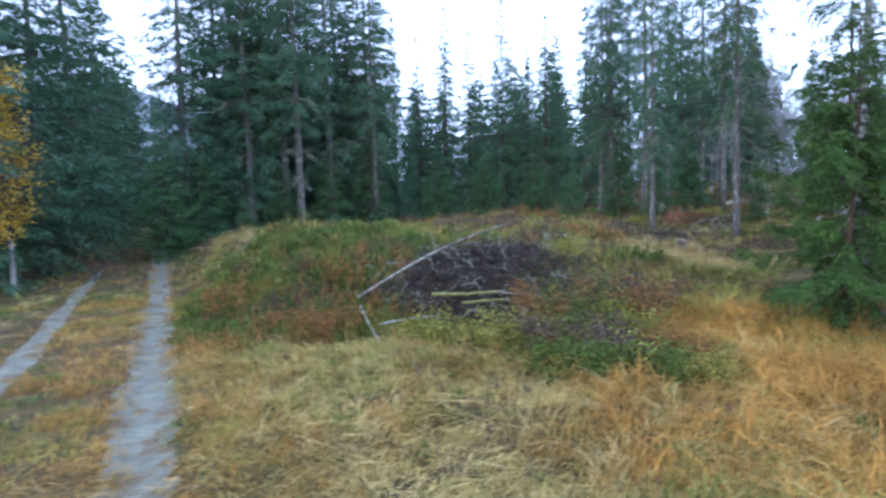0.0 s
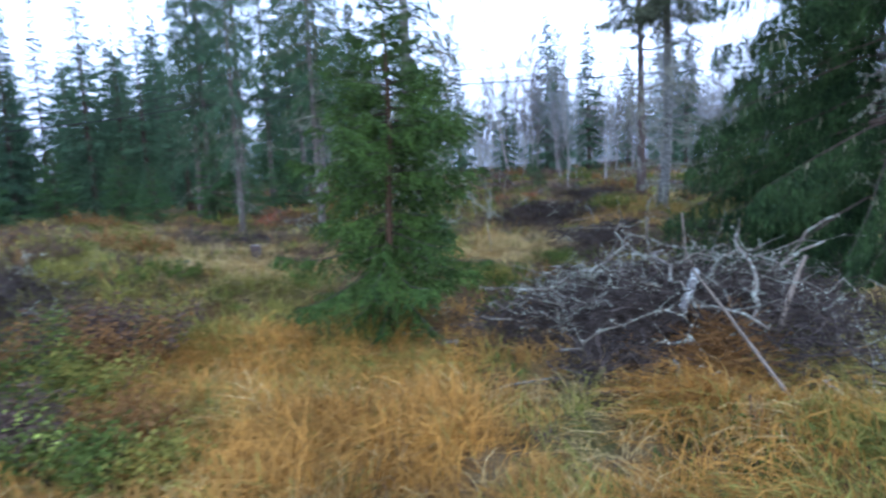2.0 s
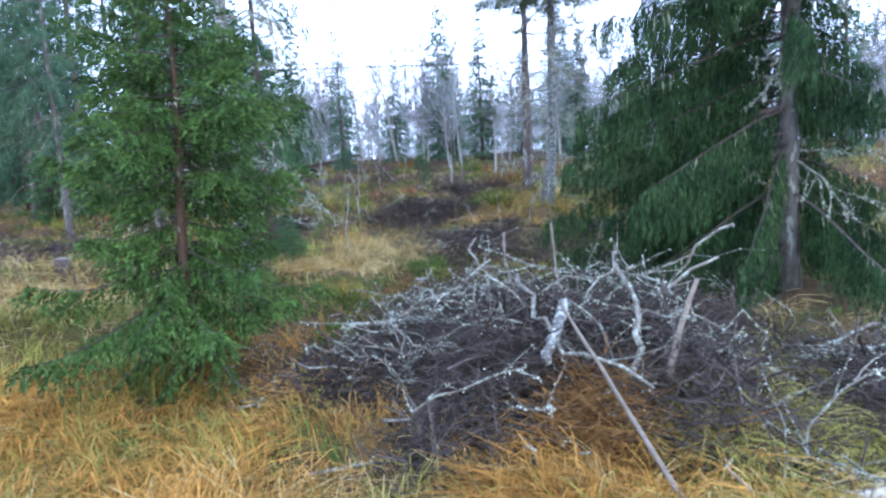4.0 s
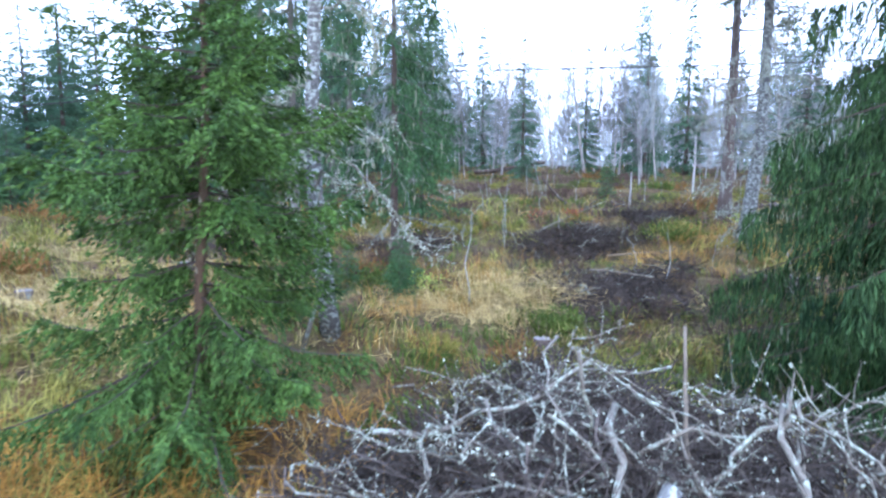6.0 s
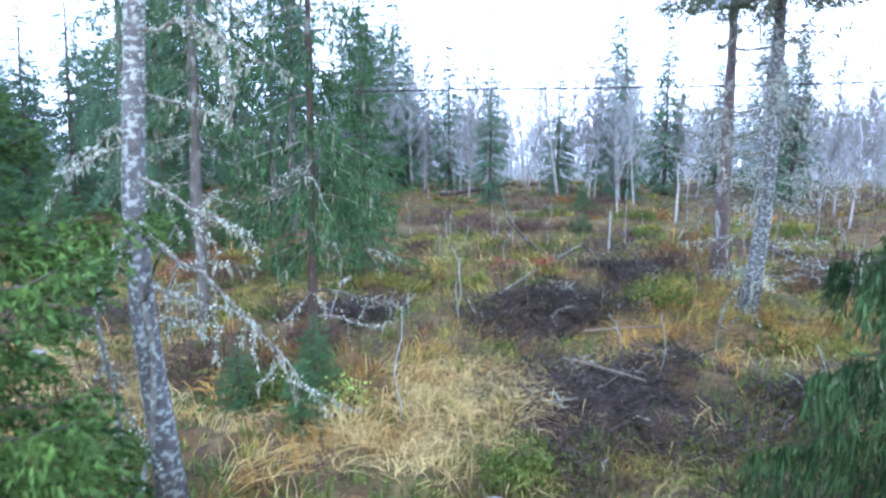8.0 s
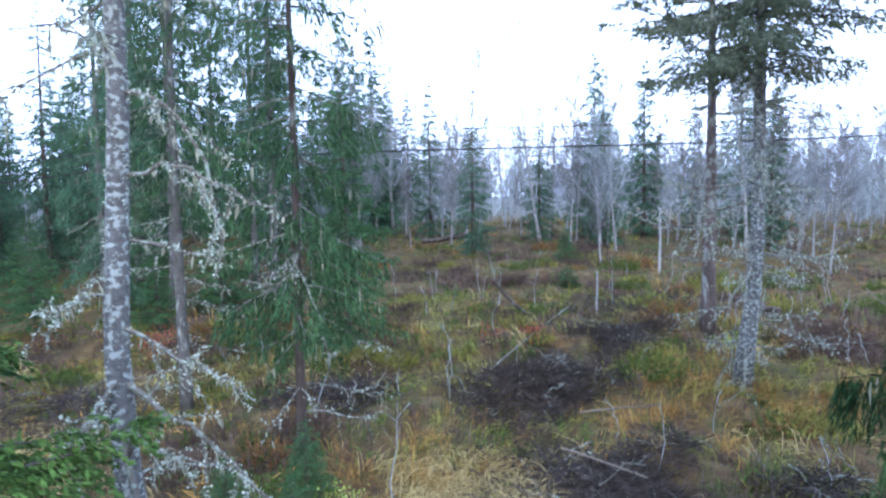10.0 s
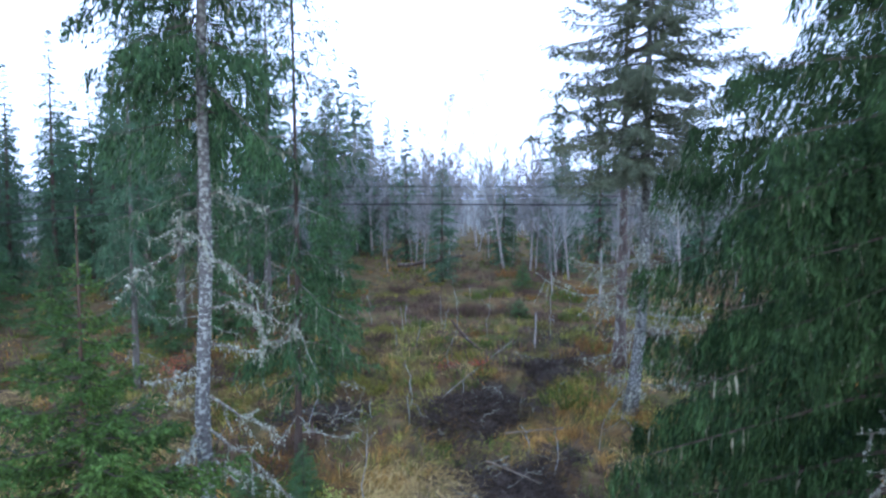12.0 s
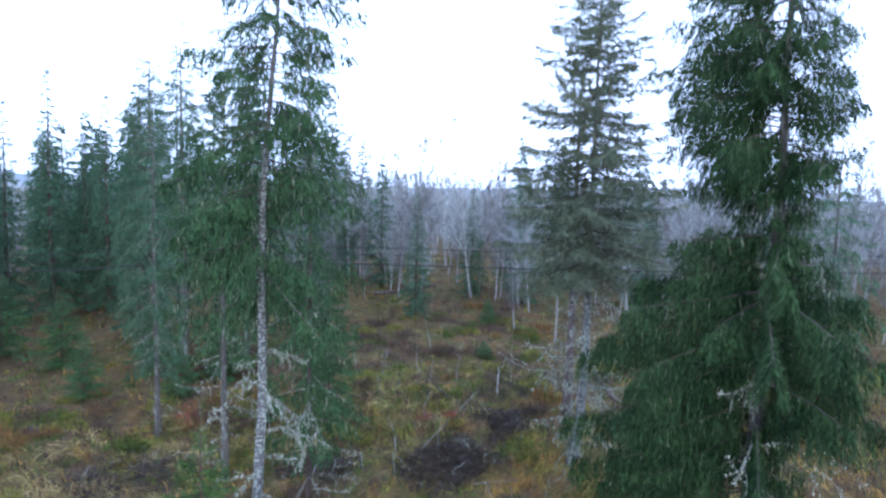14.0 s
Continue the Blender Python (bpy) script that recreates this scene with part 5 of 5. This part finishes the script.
NEAR, FAR = (-12, -1.5, 20, 23), (-22, 14, 48, 52)
cover("straw_grass", "pale bent dead grass in tufts", STRAW, 19000, NEAR, straw_zone, 20, 0.52, 0.0075, 1.0, 1)
cover("rusty_grass", "rust-orange dead grass in tufts", ORANGE, 19000, NEAR, orange_zone, 18, 0.42, 0.0065, 0.75, 2)
cover("olive_grass", "yellow-green grass in tufts", OLIVE, 15000, NEAR, olive_zone, 14, 0.30, 0.009, 0.7, 3)
cover("bilberry", "low green bilberry and moss", MOSS, 15000, NEAR, moss_zone, 12, 0.17, 0.020, 0.5, 4, 0.08)
cover("heather", "low dark brown heather twigs", HEATHER, 14000, NEAR, heather_zone, 14, 0.24, 0.007, 0.35, 5, 0.09)
cover("far_grass", "rusty and pale grass on the far slope", ORANGE, 7000, FAR, lambda x, y: 0.18 * np.clip(0.5 + 1.6 * bumps(x, y, 3.1), 0, 1), 9, 0.40, 0.022, 0.7, 6, 0.16)
cover("far_olive", "yellow-green tufts on the far slope", OLIVE, 6000, FAR, lambda x, y: 0.4 * np.clip(0.5 + 1.6 * bumps(x + 9, y, 2.6), 0, 1), 9, 0.32, 0.024, 0.6, 7, 0.16)
cover("far_heather", "dark heather on the far slope", HEATHER, 9000, FAR, lambda x, y: 0.9 * np.clip(0.5 + 1.8 * bumps(x, y + 22, 3.4), 0, 1), 10, 0.34, 0.018, 0.3, 8, 0.16)

EAST = (20, -4, 48, 14)
cover("east_olive", "yellow-green tufts east of the great spruce", OLIVE, 5200, EAST, lambda x, y: np.clip(0.5 + 1.8 * bumps(x + 7, y, 2.2), 0, 1), 9, 0.32, 0.020, 0.6, 41, 0.15)
cover("east_heather", "dark heather east of the great spruce", HEATHER, 5200, EAST, lambda x, y: np.clip(0.5 + 1.8 * bumps(x, y + 27, 2.6), 0, 1), 9, 0.32, 0.016, 0.3, 42, 0.15)
cover("east_rusty_grass", "rusty grass east of the great spruce", ORANGE, 3600, EAST, lambda x, y: np.clip(0.4 + 1.8 * bumps(x + 17, y, 2.4), 0, 1), 9, 0.40, 0.018, 0.7, 43, 0.15)

HOLLOW = (9.8, 7.4, 15.0, 11.2)
cover("hollow_bilberry", "green bilberry in the hollow before the slash", MOSS, 900, HOLLOW, lambda x, y: np.clip(0.7 + 1.6 * bumps(x + 3, y, 0.9), 0.1, 1) * piles(x, y), 14, 0.22, 0.018, 0.5, 51, 0.10)
cover("hollow_heather", "brown heather in the hollow before the slash", HEATHER, 900, HOLLOW, lambda x, y: np.clip(0.6 + 1.6 * bumps(x, y + 8, 1.1), 0.1, 1) * piles(x, y), 16, 0.30, 0.007, 0.4, 52, 0.09)
cover("hollow_grass", "yellow-green grass in the hollow before the slash", OLIVE, 500, HOLLOW, lambda x, y: np.clip(0.5 + 2.0 * bumps(x + 9, y, 1.0), 0.05, 1) * piles(x, y), 14, 0.32, 0.008, 0.8, 53, 0.10)

# the deep grass before the brush heap
cover("deep_rusty_grass", "long golden-rust dead grass bent over in swathes", GOLD, 5200, (0.0, 0.6, 7.6, 9.6), lambda x, y: (0.85 * patch(x, y, 4.2, 4.3, 2.7, 1.7) + 0.6 * patch(x, y, 3.2, 8.2, 1.8, 1.5) + 0.16) * (1 - step(0.6, 1.6, x - 5.6 - 0.4 * (y - 2))) * np.clip(0.6 + 2.8 * bumps(x + 8, y, 1.2), 0.05, 1) * piles(x, y), 18, 0.56, 0.008, 0.9, 21, 0.10)
cover("deep_green_grass", "long yellow-green grass before the brush heap", OLIVE, 4200, (0.5, 0.4, 11.0, 5.0), lambda x, y: (0.25 + 1.0 * patch(x, y, 7.2, 2.6, 2.2, 1.2)) * (1 - 0.8 * patch(x, y, 8.0, 2.5, 0.9, 0.6)) * np.clip(0.7 + 2.4 * bumps(x, y + 18, 1.0), 0.05, 1), 15, 0.42, 0.008, 0.8, 22, 0.12)
cover("mixed_grass", "yellow-green grass beside the young spruce", OLIVE, 1500, (0.5, 6.4, 5.4, 11.6), lambda x, y: np.clip(0.6 + 1.6 * bumps(x + 21, y, 1.1), 0.1, 1), 15, 0.36, 0.009, 0.75, 24, 0.13)
cover("deep_straw_grass", "pale straw stalks among the rusty grass", STRAW, 1200, (1.8, 1.0, 8.6, 6.8), lambda x, y: 0.35 * np.clip(0.4 + 3 * bumps(x + 3, y + 7, 1.5), 0, 1) * piles(x, y), 14, 0.5, 0.007, 0.85, 23, 0.08)


cover("faded_grass", "short faded yellow-beige grass by the track", FADED, 6500, (-6.0, -0.5, 3.0, 8.5), lambda x, y: (1.0 - 0.9 * patch(x, y, 4.2, 4.8, 2.4, 1.9)) * np.clip(0.75 + 1.6 * bumps(x + 13, y, 1.4), 0.1, 1) * step(0.35, 0.7, x - rut_line(y)), 14, 0.26, 0.0075, 0.85, 25, 0.11)

def bank_zone(x, y):
    return (patch(x, y, -5.6, 11.2, 1.6, 1.5) + patch(x, y, -3.4, 10.8, 1.4, 1.2) + 0.8 * patch(x, y, -3.6, 14.0, 3.0, 1.5)) * piles(x, y) * step(0.45, 1.3, x - rut_line(y))


cover("bank_bilberry", "knee-high green bilberry on the bank", MOSS, 3200, (-9, 8.5, 0, 17), bank_zone, 16, 0.42, 0.022, 0.35, 12, 0.12)
cover("bank_heather", "brown heather and dead fern on the bank", BRACKEN, 1300, (-9, 8.5, 3, 17), lambda x, y: bank_zone(x, y + 0.8), 16, 0.45, 0.014, 0.5, 13, 0.12)

cover("bank_grass", "yellow-green grass on the bank", OLIVE, 2200, (-9, 8.5, 3, 17), lambda x, y: bank_zone(x, y + 0.4) + 0.5 * patch(x, y, 2.2, 10.4, 1.6, 1.6), 15, 0.38, 0.011, 0.6, 15, 0.12)
cover("far_moss", "green bilberry mounds on the far slope", MOSS, 9000, FAR, lambda x, y: 0.5 * np.clip(0.4 + 3.0 * bumps(x + 19, y, 2.2), 0, 1), 9, 0.26, 0.035, 0.5, 14, 0.18)

# wooded ridge far off; its mist is only the pale base colour
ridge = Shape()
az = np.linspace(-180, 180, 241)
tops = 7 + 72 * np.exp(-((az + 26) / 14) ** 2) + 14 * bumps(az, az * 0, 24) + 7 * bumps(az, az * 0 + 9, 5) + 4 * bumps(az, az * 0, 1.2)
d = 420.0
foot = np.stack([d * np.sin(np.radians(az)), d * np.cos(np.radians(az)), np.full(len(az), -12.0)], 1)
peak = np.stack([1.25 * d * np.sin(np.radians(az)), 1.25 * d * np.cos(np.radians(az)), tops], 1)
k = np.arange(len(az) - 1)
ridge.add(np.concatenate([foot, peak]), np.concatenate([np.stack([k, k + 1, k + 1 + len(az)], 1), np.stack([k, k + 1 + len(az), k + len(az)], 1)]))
single("backdrop_ridge", ridge, RIDGE, "wooded ridge far behind the forest, mist painted into its colour", "ridge", "structure", smooth=True)

# thinner grass behind the start of the walk
REAR = (-16, -14, 20, -1.5)
cover("rear_rusty_grass", "rust-orange grass south of the clearing", ORANGE, 4200, REAR, lambda x, y: np.clip(0.45 + 2.4 * bumps(x + 5, y, 2.0), 0, 1), 9, 0.42, 0.016, 0.8, 31, 0.14)
cover("rear_olive_grass", "yellow-green grass south of the clearing", OLIVE, 4200, REAR, lambda x, y: np.clip(0.5 + 2.4 * bumps(x, y + 11, 2.4), 0, 1), 9, 0.34, 0.016, 0.75, 32, 0.14)

s = Shape()
r = np.random.default_rng(41)
n = 60000
y = r.uniform(-6, 22, n)
x = rut_line(y) - RUT_GAP * r.integers(0, 2, n) + r.uniform(-0.6, 0.6, n)
keep = r.random(n) < 0.35 * edge_tufts(x, y) * np.clip(0.6 + 2 * bumps(x, y, 0.6), 0, 1)
x, y = x[keep], y[keep]
a = r.uniform(0, 6.28, len(x))
blades(s, np.stack([x, y, land(x, y) - 0.01], 1), np.stack([np.cos(a), np.sin(a)], 1), r.uniform(0.12, 0.30, len(x)), 0.009, np.clip(0.8 + r.normal(size=len(x)) * 0.2, 0.2, 1.1))
single("verge_grass", s, ORANGE, "short rusty grass along the wheel tracks", "ground cover", "stuff")
